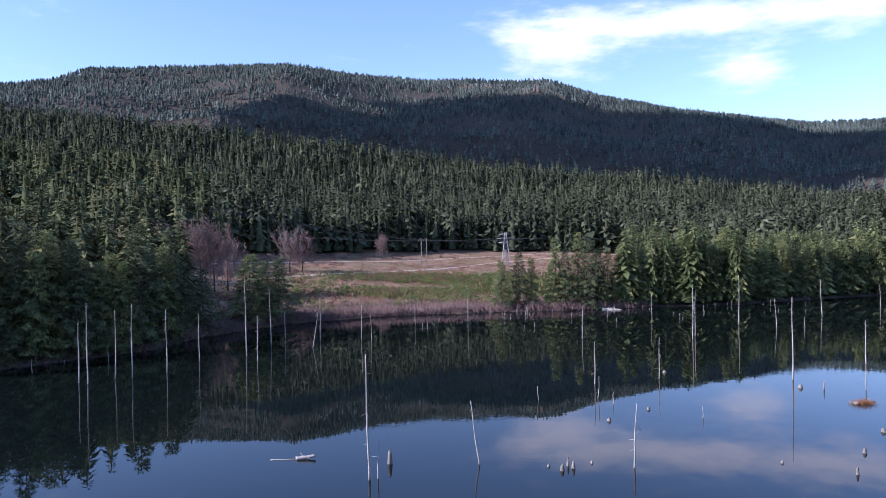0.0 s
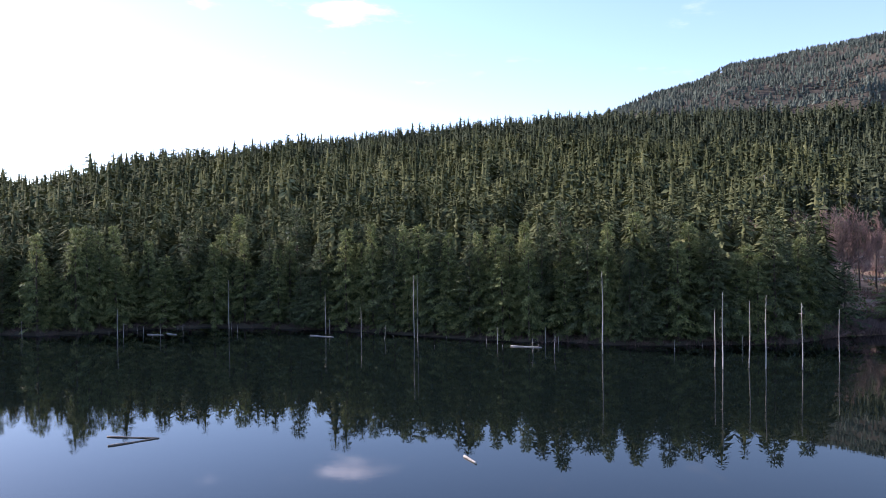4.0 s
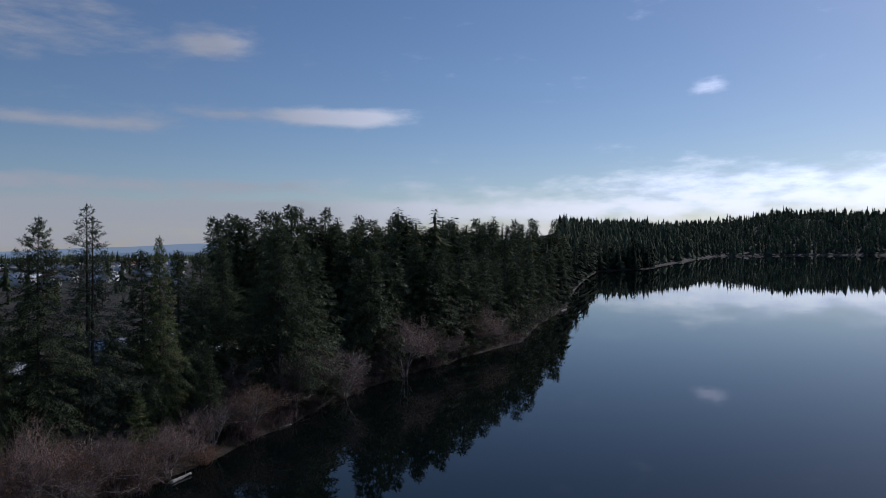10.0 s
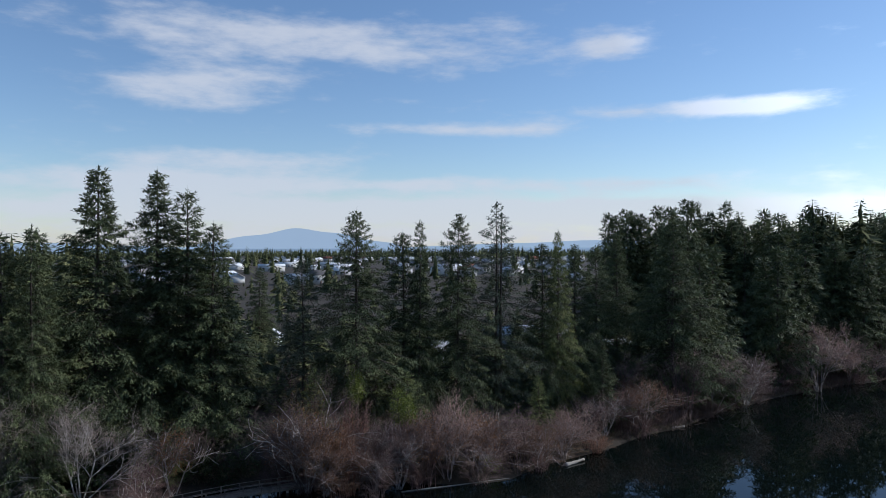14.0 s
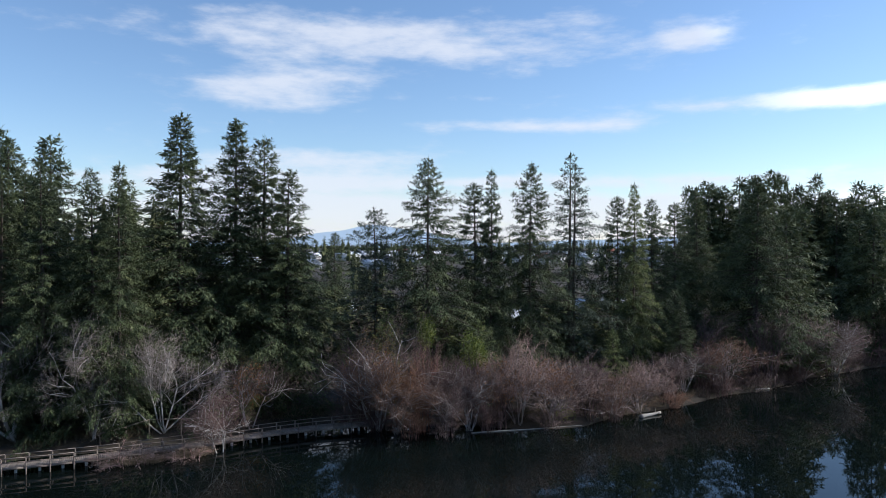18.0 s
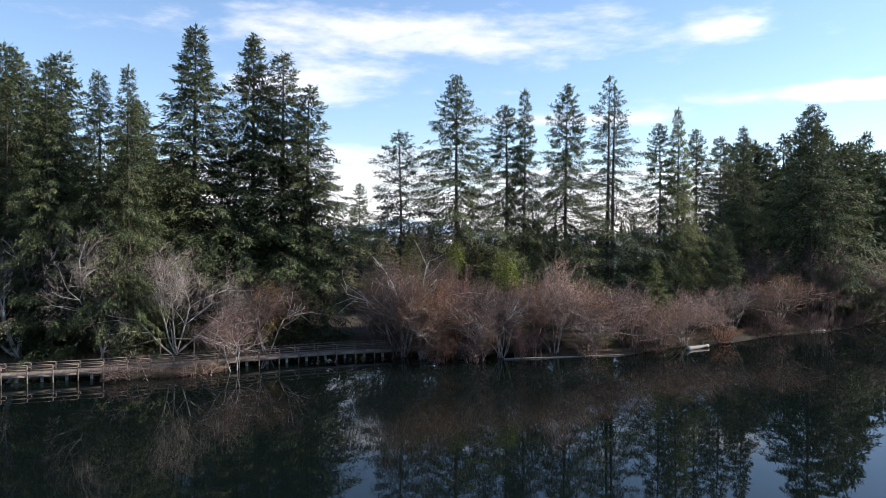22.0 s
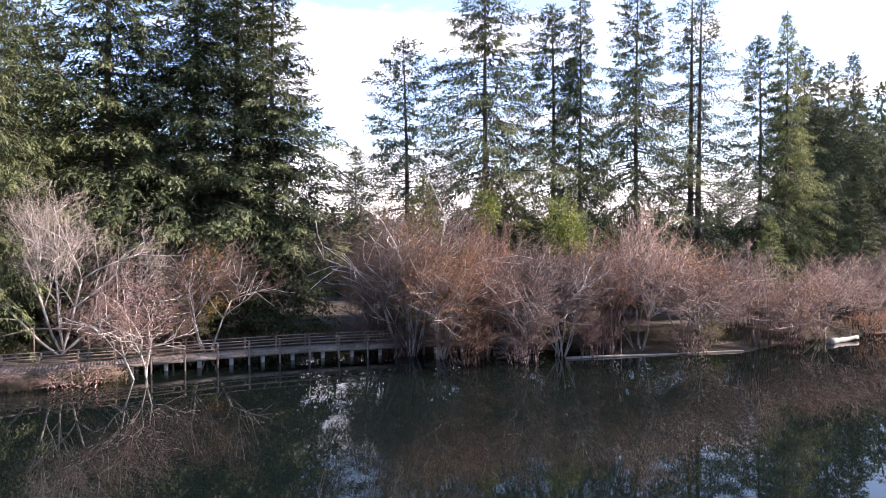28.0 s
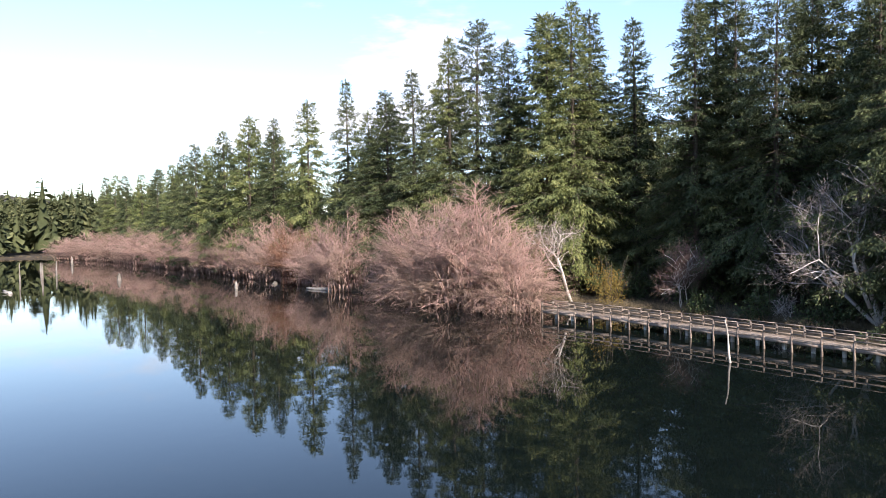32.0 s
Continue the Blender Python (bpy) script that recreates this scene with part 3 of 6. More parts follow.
def scatter(kit, x, y, z, h, wide, g):
    """Many copies of the kit's trees as one soup."""
    s = Soup()
    pick = g.randint(0, len(kit), len(x))
    turn = g.rand(len(x)) * 6.283
    tone = np.clip(0.5 + 0.24 * g.randn(len(x)) + 0.16 * wobble(x, y, 30, 2), 0, 1)
    for k, (v, f, shade) in enumerate(kit):
        i = np.where(pick == k)[0]
        if not len(i):
            continue
        c, sn = np.cos(turn[i])[:, None], np.sin(turn[i])[:, None]
        w = (h[i] * wide[i])[:, None]
        V = np.stack([(v[None, :, 0] * c - v[None, :, 1] * sn) * w + x[i][:, None], (v[None, :, 0] * sn + v[None, :, 1] * c) * w + y[i][:, None], v[None, :, 2] * h[i][:, None] + z[i][:, None]], -1)
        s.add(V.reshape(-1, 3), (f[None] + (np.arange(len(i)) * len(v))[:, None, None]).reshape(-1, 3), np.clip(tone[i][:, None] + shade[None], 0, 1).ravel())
    return s


def horizon_of_land(eye=27.0, trees=14.0):
    """How high the land and its trees reach in the view, out to each distance."""
    az = np.arange(0, 360, 0.5)
    r = np.arange(60, 2900, 12.0)
    z = ground(az[:, None], r[None])
    wood = np.where((r[None] > shore_at(az)[:, None] + 25) & (meadow(az[:, None], r[None]) < 0.5), trees, 0)
    return az, r, np.maximum.accumulate(np.arctan2(z + wood - eye, r[None]), axis=1)


LAND_AZ, LAND_R, LAND_TOP = horizon_of_land()


def in_sight(az, r, top):
    i = (np.round((az % 360) / 0.5).astype(int)) % len(LAND_AZ)
    j = np.clip(((r - 60) / 12).astype(int) - 3, 0, len(LAND_R) - 1)
    return np.arctan2(top - 27.0, r) > LAND_TOP[i, j] - 0.004


def sow(count, az0, az1, r0, r1, g, keep=None):
    """Random places in a ring sector, even by area, on the land and in sight."""
    az = az0 + (az1 - az0) * g.rand(count)
    r = np.sqrt(r0 ** 2 + (r1 ** 2 - r0 ** 2) * g.rand(count))
    ok = (r > shore_at(az) + 0.8) & (meadow(az, r) < 0.5)
    if keep is not None:
        ok &= keep(az, r)
    az, r = az[ok], r[ok]
    return az, r


def wood(name, label, kit, count, az0, az1, r0, r1, tall, spread, seed, keep=None, wide=1.0, mat=None, hidden=True):
    g = np.random.RandomState(seed)
    az, r = sow(count, az0, az1, r0, r1, g, keep)
    h = tall * np.clip(1 + spread * g.randn(len(az)) + 0.14 * wobble(-np.sin(np.radians(az)) * r, np.cos(np.radians(az)) * r, 26, 1), 0.4, 1.6)
    z = ground(az, r) - 0.3
    ok = in_sight(az, r, z + h) if hidden else r > 0
    az, r, h, z = az[ok], r[ok], h[ok], z[ok]
    s = scatter(kit, -np.sin(np.radians(az)) * r, np.cos(np.radians(az)) * r, z, h, wide * (0.8 + 0.4 * g.rand(len(az))), g)
    return tagged(part(name, s, mat or M_WOODS), label, "woods", kind="stuff")


g = np.random.RandomState(11)
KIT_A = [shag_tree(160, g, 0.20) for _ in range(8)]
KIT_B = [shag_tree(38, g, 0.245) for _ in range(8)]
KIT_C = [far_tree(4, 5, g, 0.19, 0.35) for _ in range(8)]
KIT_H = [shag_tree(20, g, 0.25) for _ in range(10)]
KIT_D = [far_tree(3, 5, g, 0.24) for _ in range(5)]
CONIFERS = "dense dark green conifer woods covering the hillside"
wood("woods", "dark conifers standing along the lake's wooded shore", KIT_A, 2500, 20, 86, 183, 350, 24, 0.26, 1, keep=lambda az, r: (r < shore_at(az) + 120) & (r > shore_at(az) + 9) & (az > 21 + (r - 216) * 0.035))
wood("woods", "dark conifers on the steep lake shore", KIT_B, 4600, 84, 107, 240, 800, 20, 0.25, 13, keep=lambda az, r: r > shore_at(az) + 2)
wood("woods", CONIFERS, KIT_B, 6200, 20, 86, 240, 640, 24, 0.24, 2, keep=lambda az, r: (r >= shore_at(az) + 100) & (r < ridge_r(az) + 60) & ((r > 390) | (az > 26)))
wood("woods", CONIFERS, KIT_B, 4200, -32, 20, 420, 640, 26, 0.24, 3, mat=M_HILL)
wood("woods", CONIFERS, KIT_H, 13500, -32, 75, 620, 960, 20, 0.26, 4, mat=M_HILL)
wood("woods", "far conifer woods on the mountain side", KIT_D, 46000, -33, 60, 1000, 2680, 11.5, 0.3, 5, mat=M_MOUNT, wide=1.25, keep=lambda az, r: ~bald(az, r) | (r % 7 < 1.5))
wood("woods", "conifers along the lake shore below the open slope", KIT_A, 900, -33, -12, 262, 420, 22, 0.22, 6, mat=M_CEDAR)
# backlit woods over the water: their shade is put in by the darker M_HILL
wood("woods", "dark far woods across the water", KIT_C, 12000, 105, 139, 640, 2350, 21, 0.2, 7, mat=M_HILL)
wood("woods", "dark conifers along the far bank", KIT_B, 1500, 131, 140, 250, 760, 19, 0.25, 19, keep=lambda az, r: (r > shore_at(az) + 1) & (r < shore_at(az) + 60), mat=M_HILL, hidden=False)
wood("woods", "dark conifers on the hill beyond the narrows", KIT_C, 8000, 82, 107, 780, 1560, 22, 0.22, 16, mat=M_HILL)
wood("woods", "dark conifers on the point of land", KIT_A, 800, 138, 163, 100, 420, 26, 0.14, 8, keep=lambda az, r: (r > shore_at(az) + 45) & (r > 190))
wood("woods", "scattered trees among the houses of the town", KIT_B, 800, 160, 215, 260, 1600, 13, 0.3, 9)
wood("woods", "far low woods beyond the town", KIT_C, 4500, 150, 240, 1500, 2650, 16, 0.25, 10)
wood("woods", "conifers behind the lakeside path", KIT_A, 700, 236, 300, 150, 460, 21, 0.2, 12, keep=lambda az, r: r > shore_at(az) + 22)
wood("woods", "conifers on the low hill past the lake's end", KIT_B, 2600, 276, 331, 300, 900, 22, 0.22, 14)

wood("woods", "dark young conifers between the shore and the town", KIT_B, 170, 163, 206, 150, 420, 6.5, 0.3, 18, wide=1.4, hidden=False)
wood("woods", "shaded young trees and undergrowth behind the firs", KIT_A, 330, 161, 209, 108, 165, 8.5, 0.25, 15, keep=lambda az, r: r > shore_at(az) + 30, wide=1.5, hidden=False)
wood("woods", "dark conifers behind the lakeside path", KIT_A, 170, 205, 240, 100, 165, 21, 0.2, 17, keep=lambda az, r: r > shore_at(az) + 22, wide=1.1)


def cloud_thing():
    """A low cloud over the hills that keeps the sun off the mountain's foot."""
    g = np.random.RandomState(44)
    t = thing("cloud", (-1457, 1032, 1300), "broad white cloud above the hills", "cloud", kind="structure")
    n = 20
    a = np.linspace(0, 2 * np.pi, 18, endpoint=False)
    s = Soup()
    for k in range(n):
        c = np.array([(g.rand() - 0.5) * 1000, (g.rand() - 0.5) * 560, g.randn() * 30])
        size = np.array([260 + 160 * g.rand(), 130 + 60 * g.rand(), 60 + 50 * g.rand()])
        v = []
        for e in np.linspace(-1.45, 1.45, 9):
            v.append(np.stack([np.cos(a) * np.cos(e), np.sin(a) * np.cos(e), np.full(18, np.sin(e))], 1))
        v = np.concatenate(v) * (1 + 0.12 * g.randn(162, 1)) * size + c
        i = np.arange(162).reshape(9, 18)
        q = np.roll(i, -1, 1)
        f = np.concatenate([np.stack([i[:-1].ravel(), q[:-1].ravel(), q[1:].ravel()], 1), np.stack([i[:-1].ravel(), q[1:].ravel(), i[1:].ravel()], 1)])
        s.add(v, f)
    part("puff", s, M_CLOUD, t, smooth=True)


cloud_thing()

# ---------------------------------------------------------------- near trees: trunk, boughs and sprays


def unit(v):
    return v / np.maximum(np.linalg.norm(v, axis=-1, keepdims=True), 1e-9)


def fir_parts(h, wide, bare, boughs, spray, g, gappy=0.15, droop=0.30, thin=1.0, lean=0.0, double=False, blunt=0.85):
    """Trunk and crown of a conifer h metres high, its base at the origin. wide: longest bough; bare: height below which no bough grows; spray: length of a foliage spray; blunt: below 1 a fuller top."""
    k = 14
    q = np.linspace(0, 1, k)
    bend = np.stack([0.12 * np.sin(q * 5 + g.rand() * 6) * q + lean * q * q, 0.12 * np.cos(q * 4 + g.rand() * 6) * q, q * h - 0.6], 1)
    trunk = Soup().add(*polyline(bend, (0.0105 * h) * (1 - q) ** 0.85 * (1 + 0.45 * np.exp(-q * 22)) + 0.02, 8))
    tops = [(bend, h)]
    if double:
        b2 = bend + np.stack([0.9 + 0.5 * q, 0.3 + q * 0, -q * h * 0.05], 1)
        trunk.add(*polyline(b2, (0.010 * h) * (1 - q) ** 0.85 + 0.02, 8))
        tops.append((b2, h * 0.95))
    crown = Soup()
    up = np.array([0, 0, 1.0])
    for line, top in tops:
        n = int(boughs * 1.15) // len(tops)
        # whorls up the trunk, closer together towards the tip
        s = np.sort((np.arange(n) + g.rand(n)) / n) ** 0.80
        z = bare + (top - 0.7 - bare) * s + 0.10 * np.sin(s * h * 9)
        az = np.arange(n) * 2.399 + g.rand(n) * 1.3
        prof = np.minimum(((1 - s) * 1.42) ** blunt, 1.0) * np.minimum(0.66 + 1.6 * s, 1.0) * (0.58 + 0.48 * g.rand(n))
        uneven = 1 + 0.17 * np.sin(az * 2 + z * 0.55 + g.rand() * 6) + 0.13 * np.sin(az * 3 - z * 1.3 + g.rand() * 6) + 0.10 * np.sin(z * 2.1 + az)
        L = wide * prof * uneven + 0.30 + 0.25 * g.rand(n)
        keep = g.rand(n) > gappy
        z, az, L, s = z[keep], az[keep], L[keep], s[keep]
        root = np.stack([np.interp(z, line[:, 2], line[:, i]) for i in (0, 1)] + [z], 1)
        out = np.stack([np.cos(az), np.sin(az), np.zeros(len(az))], 1)
        rise = 0.06 + 0.85 * s ** 4 + 0.12 * g.randn(len(s)) - droop * 0.5 * (1 - s)
        sag = droop * (1.15 - 0.7 * s ** 2)

        def along(b, u):
            """A point at the share u of the bough b: it leaves the trunk, sags, and lifts at the tip."""
            l = L[b][:, None]
            w = u[:, None]
            return root[b] + out[b] * l * w + up * l * (rise[b][:, None] * w - sag[b][:, None] * (1.5 * w * w - 0.8 * w ** 3))

        nb = len(L)
        ids = np.arange(nb)
        pts = [along(ids, np.full(nb, u)) for u in (0, 0.55, 1.0)]
        for i in range(2):
            trunk.add(*needles(pts[i], pts[i + 1], np.maximum(0.012 * L * (1 - i * 0.3), 0.012)))
        # branchlets to both sides of each bough
        per = np.maximum((L / spray * 8.5 * thin).astype(int), 6)
        b = np.repeat(ids, per)
        m = len(b)
        u = 0.14 + 0.86 * g.rand(m) ** 0.72
        p = along(b, u)
        tang = unit(along(b, np.minimum(u + 0.06, 1.06)) - along(b, u - 0.04))
        side = np.stack([-out[b][:, 1], out[b][:, 0], np.zeros(m)], 1)
        sign = np.where(g.rand(m) < 0.5, -1.0, 1.0)[:, None]
        lb = np.clip(L[b] * (0.46 - 0.30 * u), 0.5 * spray, 2.2 * spray) * (0.6 + 0.7 * g.rand(m))
        hang = (0.10 + 0.55 * g.rand(m) * np.clip(1.3 - s[b], 0, 1))[:, None]
        d = unit(tang * (0.55 + 0.55 * u)[:, None] + side * sign * (0.95 - 0.55 * u)[:, None] - up * hang + 0.10 * g.randn(m, 3))
        bough_tone = 0.14 * g.randn(nb)
        for w, size in ((0.15, 0.85), (0.55, 1.0), (0.95, 0.8)):
            c = p + d * (lb * w)[:, None] - up * (0.22 * lb * w * w)[:, None]
            fall = (g.rand(m) < 0.34)[:, None]
            way = unit(d + 0.62 * g.randn(m, 3) - up * np.where(fall, 0.75, 0.05))
            face = unit(np.cross(way, np.where(fall, out[b] + 0.2 * g.randn(m, 3), up)) + 0.30 * g.randn(m, 3))
            lt = spray * size * (0.38 + 0.38 * g.rand(m))
            # lit tips and shaded inner sprays are put into the tone, plus random variation
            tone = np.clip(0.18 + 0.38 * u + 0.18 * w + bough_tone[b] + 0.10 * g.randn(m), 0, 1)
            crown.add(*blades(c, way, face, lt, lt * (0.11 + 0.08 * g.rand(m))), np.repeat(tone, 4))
        # leader and its short upright shoots
        tip = np.array([line[-1, 0], line[-1, 1], top - 1.1])
        c = tip + up * (g.rand(16) * 0.9)[:, None]
        way = unit(g.randn(16, 3) * [0.55, 0.55, 0.1] + up * 0.9)
        crown.add(*blades(c, way, unit(np.cross(way, g.randn(16, 3))), 0.42, 0.06), 0.5)
        crown.add(*needles([tip], [tip + up * 1.5], 0.05), 0.5)
    return trunk, crown


def fir_kind(name, label, mat, **shape):
    seed = shape.pop("seed")
    trunk, crown = fir_parts(g=np.random.RandomState(seed), **shape)
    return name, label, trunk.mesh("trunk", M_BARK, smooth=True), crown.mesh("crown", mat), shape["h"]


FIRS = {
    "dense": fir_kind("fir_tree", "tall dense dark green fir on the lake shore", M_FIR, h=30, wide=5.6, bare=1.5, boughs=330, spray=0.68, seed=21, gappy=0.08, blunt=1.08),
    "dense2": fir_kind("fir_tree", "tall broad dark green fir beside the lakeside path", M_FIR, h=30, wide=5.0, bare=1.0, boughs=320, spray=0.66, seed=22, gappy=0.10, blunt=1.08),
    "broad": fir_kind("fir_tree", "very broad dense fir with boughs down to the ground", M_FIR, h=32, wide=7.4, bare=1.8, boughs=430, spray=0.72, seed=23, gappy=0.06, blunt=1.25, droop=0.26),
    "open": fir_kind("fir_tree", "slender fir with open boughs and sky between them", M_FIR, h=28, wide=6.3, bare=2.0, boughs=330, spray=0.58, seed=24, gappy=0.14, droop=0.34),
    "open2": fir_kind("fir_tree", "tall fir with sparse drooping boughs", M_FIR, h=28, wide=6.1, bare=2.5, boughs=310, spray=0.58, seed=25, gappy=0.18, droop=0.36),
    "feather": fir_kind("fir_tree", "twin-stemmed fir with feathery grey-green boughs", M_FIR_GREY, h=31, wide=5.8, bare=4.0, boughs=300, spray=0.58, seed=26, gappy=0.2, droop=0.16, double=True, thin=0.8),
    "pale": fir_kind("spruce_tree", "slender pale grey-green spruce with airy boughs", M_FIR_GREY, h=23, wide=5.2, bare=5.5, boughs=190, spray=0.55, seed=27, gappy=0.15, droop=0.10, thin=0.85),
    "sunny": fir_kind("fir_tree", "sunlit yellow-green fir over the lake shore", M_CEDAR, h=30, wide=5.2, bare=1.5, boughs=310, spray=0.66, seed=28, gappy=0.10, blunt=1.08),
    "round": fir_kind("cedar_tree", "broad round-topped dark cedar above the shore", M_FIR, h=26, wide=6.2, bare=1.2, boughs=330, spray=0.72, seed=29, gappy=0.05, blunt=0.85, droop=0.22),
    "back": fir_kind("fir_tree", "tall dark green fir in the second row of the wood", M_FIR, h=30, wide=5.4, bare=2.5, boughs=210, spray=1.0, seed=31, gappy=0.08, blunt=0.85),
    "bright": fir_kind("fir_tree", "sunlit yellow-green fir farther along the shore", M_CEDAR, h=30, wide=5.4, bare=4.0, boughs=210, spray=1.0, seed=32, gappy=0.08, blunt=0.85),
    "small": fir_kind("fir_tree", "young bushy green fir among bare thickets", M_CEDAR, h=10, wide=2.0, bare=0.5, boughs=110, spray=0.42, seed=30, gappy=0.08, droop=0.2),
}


def land(x, y):
    az, r = polar(np.array([x]), np.array([y]))
    return float(ground(az, r)[0])


def plant(kind, x, y, h, turn, wide=1.0, group="lakeside firs"):
    name, label, trunk, crown, h0 = FIRS[kind]
    z = max(land(x, y), 0.1)
    t = thing(name, (0, 0, 0), label, name.split("_")[0], group)
    if x > 98:
        h += 3.5 if x < 150 else 5.5
    s = (h - z) / h0
    if 78 < x < 142 and y > -64:
        wide *= 1.25
    t.matrix_basis = Matrix.LocRotScale(Vector((x, y, z)), Euler((0, 0, radians(turn))), Vector((s * wide, s * wide, s)))
    part("trunk", trunk, None, t)
    part("crown", crown, None, t)
    return t


g = np.random.RandomState(5)
# kind, place and height of the top; first the firs behind the thickets, then those along the path, then the far bank
NEAR_FIRS = [
    ("dense", 51, -68, 27.8, 1), ("dense2", 45.5, -66.5, 28.6, 1), ("open", 50, -74, 27.2, 1), ("dense", 41.6, -68.5, 27.8, 0.95), ("dense2", 39, -69, 28.4, 0.9),
    ("dense", 41, -74, 25.8, 1), ("broad", 37.7, -79.5, 35.2, 1.2), ("broad", 32.6, -83.5, 35.1, 1.15), ("dense2", 29, -83, 32.9, 1.35), ("dense", 25.7, -82, 28.9, 1.3),
    ("pale", 16.4, -88, 24.6, 1.05), ("open", 9.6, -87, 30.6, 1.05), ("open2", 4.2, -92, 28, 1.05), ("dense2", 2, -90, 29.5, 0.72), ("open", -3, -93, 30.5, 0.85),
    ("feather", -8.3, -97, 32.2, 1), ("open2", -15, -99.5, 26.6, 0.9), ("sunny", -17, -98.5, 28.3, 0.72), ("open", -20.5, -104, 26.4, 0.9), ("open2", -25, -110, 26.2, 1),
    ("dense", -29.5, -115, 28.3, 0.9), ("round", -36.6, -109, 30.1, 1.0), ("back", 146.2, -7.1, 24.6, 0.97), ("bright", 140.7, -12.6, 26.4, 0.97), ("dense", 134.2, -17.6, 25.1, 0.88),
    ("bright", 127.2, -24.1, 26.9, 0.88), ("dense2", 117.7, -30.6, 28.5, 0.79), ("dense", 125.2, -34.6, 21.3, 1.06), ("dense", 103, -36, 24, 1.1), ("dense2", 97, -39, 28.9, 1),
    ("sunny", 94.3, -43.5, 32.6, 0.85), ("open", 94, -47, 34.8, 0.9), ("dense", 89, -50, 31, 0.8), ("sunny", 81.5, -52.5, 32, 0.95), ("sunny", 80, -55, 32.9, 0.9),
    ("dense2", 83, -58, 32.8, 1), ("dense2", 79.8, -62, 31.1, 0.9), ("dense", 70, -64, 31.1, 1), ("dense2", 69.5, -68, 32.9, 1), ("open", 63, -68, 30.3, 1), ("dense", 64, -72, 29.9, 0.95),
    ("open2", 58, -73, 31.1, 1), ("open", 57, -77, 32.4, 1), ("dense2", 52, -73, 27.4, 1), ("small", 3.2, -84.5, 11.2, 1.25), ("small", 13.8, -80.5, 12.4, 1), ("open2", 34, -137, 22, 1),
    ("small", 7.5, -86, 11.2, 1.6), ("small", -13.2, -90, 9.5, 1), ("small", 28.5, -76.5, 8.2, 1.5), ("small", 31, -76, 7, 1.6), ("back", 75, -70, 27, 1.1), ("back", 88, -60, 28, 1.1),
    ("back", 97, -52, 27, 1.1), ("back", 105, -44, 25, 1.1), ("back", 112, -37, 24, 1.1), ("back", 58, -84, 28, 1.1), ("back", 47, -84, 28, 1.1), ("back", 66, -80, 28, 1.1),
    ("back", 162.7, 1.4, 22, 1.06), ("bright", 154.2, -3.6, 20.7, 1.06), ("back", 152.2, -15.6, 23, 1.06), ("back", 174.2, 6.4, 21, 1.06), ("bright", 186.2, 11.4, 20, 1.06),
    ("back", 199.2, 18.4, 20, 1.06), ("bright", 214.2, 26.4, 20, 1.06), ("back", 230.2, 35.4, 21, 1.06), ("bright", 148.2, -17.6, 24, 1.06), ("back", 159.2, -11.6, 25, 1.06),
    ("bright", 167.2, -7.6, 23.5, 1.06), ("back", 178.2, -2.6, 24, 1.06), ("bright", 190.2, 4.4, 23, 1.06), ("back", 202.2, 9.4, 23, 1.06), ("bright", 216.2, 16.4, 22.5, 1.06),
    ("back", 234.2, 26.4, 23, 1.06), ("bright", 240.2, 41.4, 22, 1.06), ("sunny", 108, -33.5, 22, 1.1), ("back", 248.2, 46.4, 22, 1.06),
    ("back", -78, -138, 27, 1.1), ("round", -90, -146, 26, 1), ("back", -101, -152, 27, 1.1),
    ("back", -116, -165, 26, 1.1), ("round", -128, -176, 24, 1), ("dense", -23, -97.5, 13, 1.2),
    ("back", 60, -79, 34, 1.2), ("back", 67, -75, 35, 1.2), ("back", 73, -68, 34, 1.2), ("back", 54, -80, 33, 1.1), ("back", 85, -54, 33, 1.1),
]
for kind, x, y, h, wide in NEAR_FIRS:
    plant(kind, x, y, h, g.rand() * 360, wide)

gu = np.random.RandomState(17)
for _ in range(26):
    az = 164 + gu.rand() * 44
    r = float(shore_at(az)) + 12 + gu.rand() * 34
    plant("small", -math.sin(radians(az)) * r, math.cos(radians(az)) * r, 4.5 + 3.5 * gu.rand(), gu.rand() * 360, 1.1 + 0.5 * gu.rand(), "young firs under the tall ones")

# ---------------------------------------------------------------- bare thickets and trees


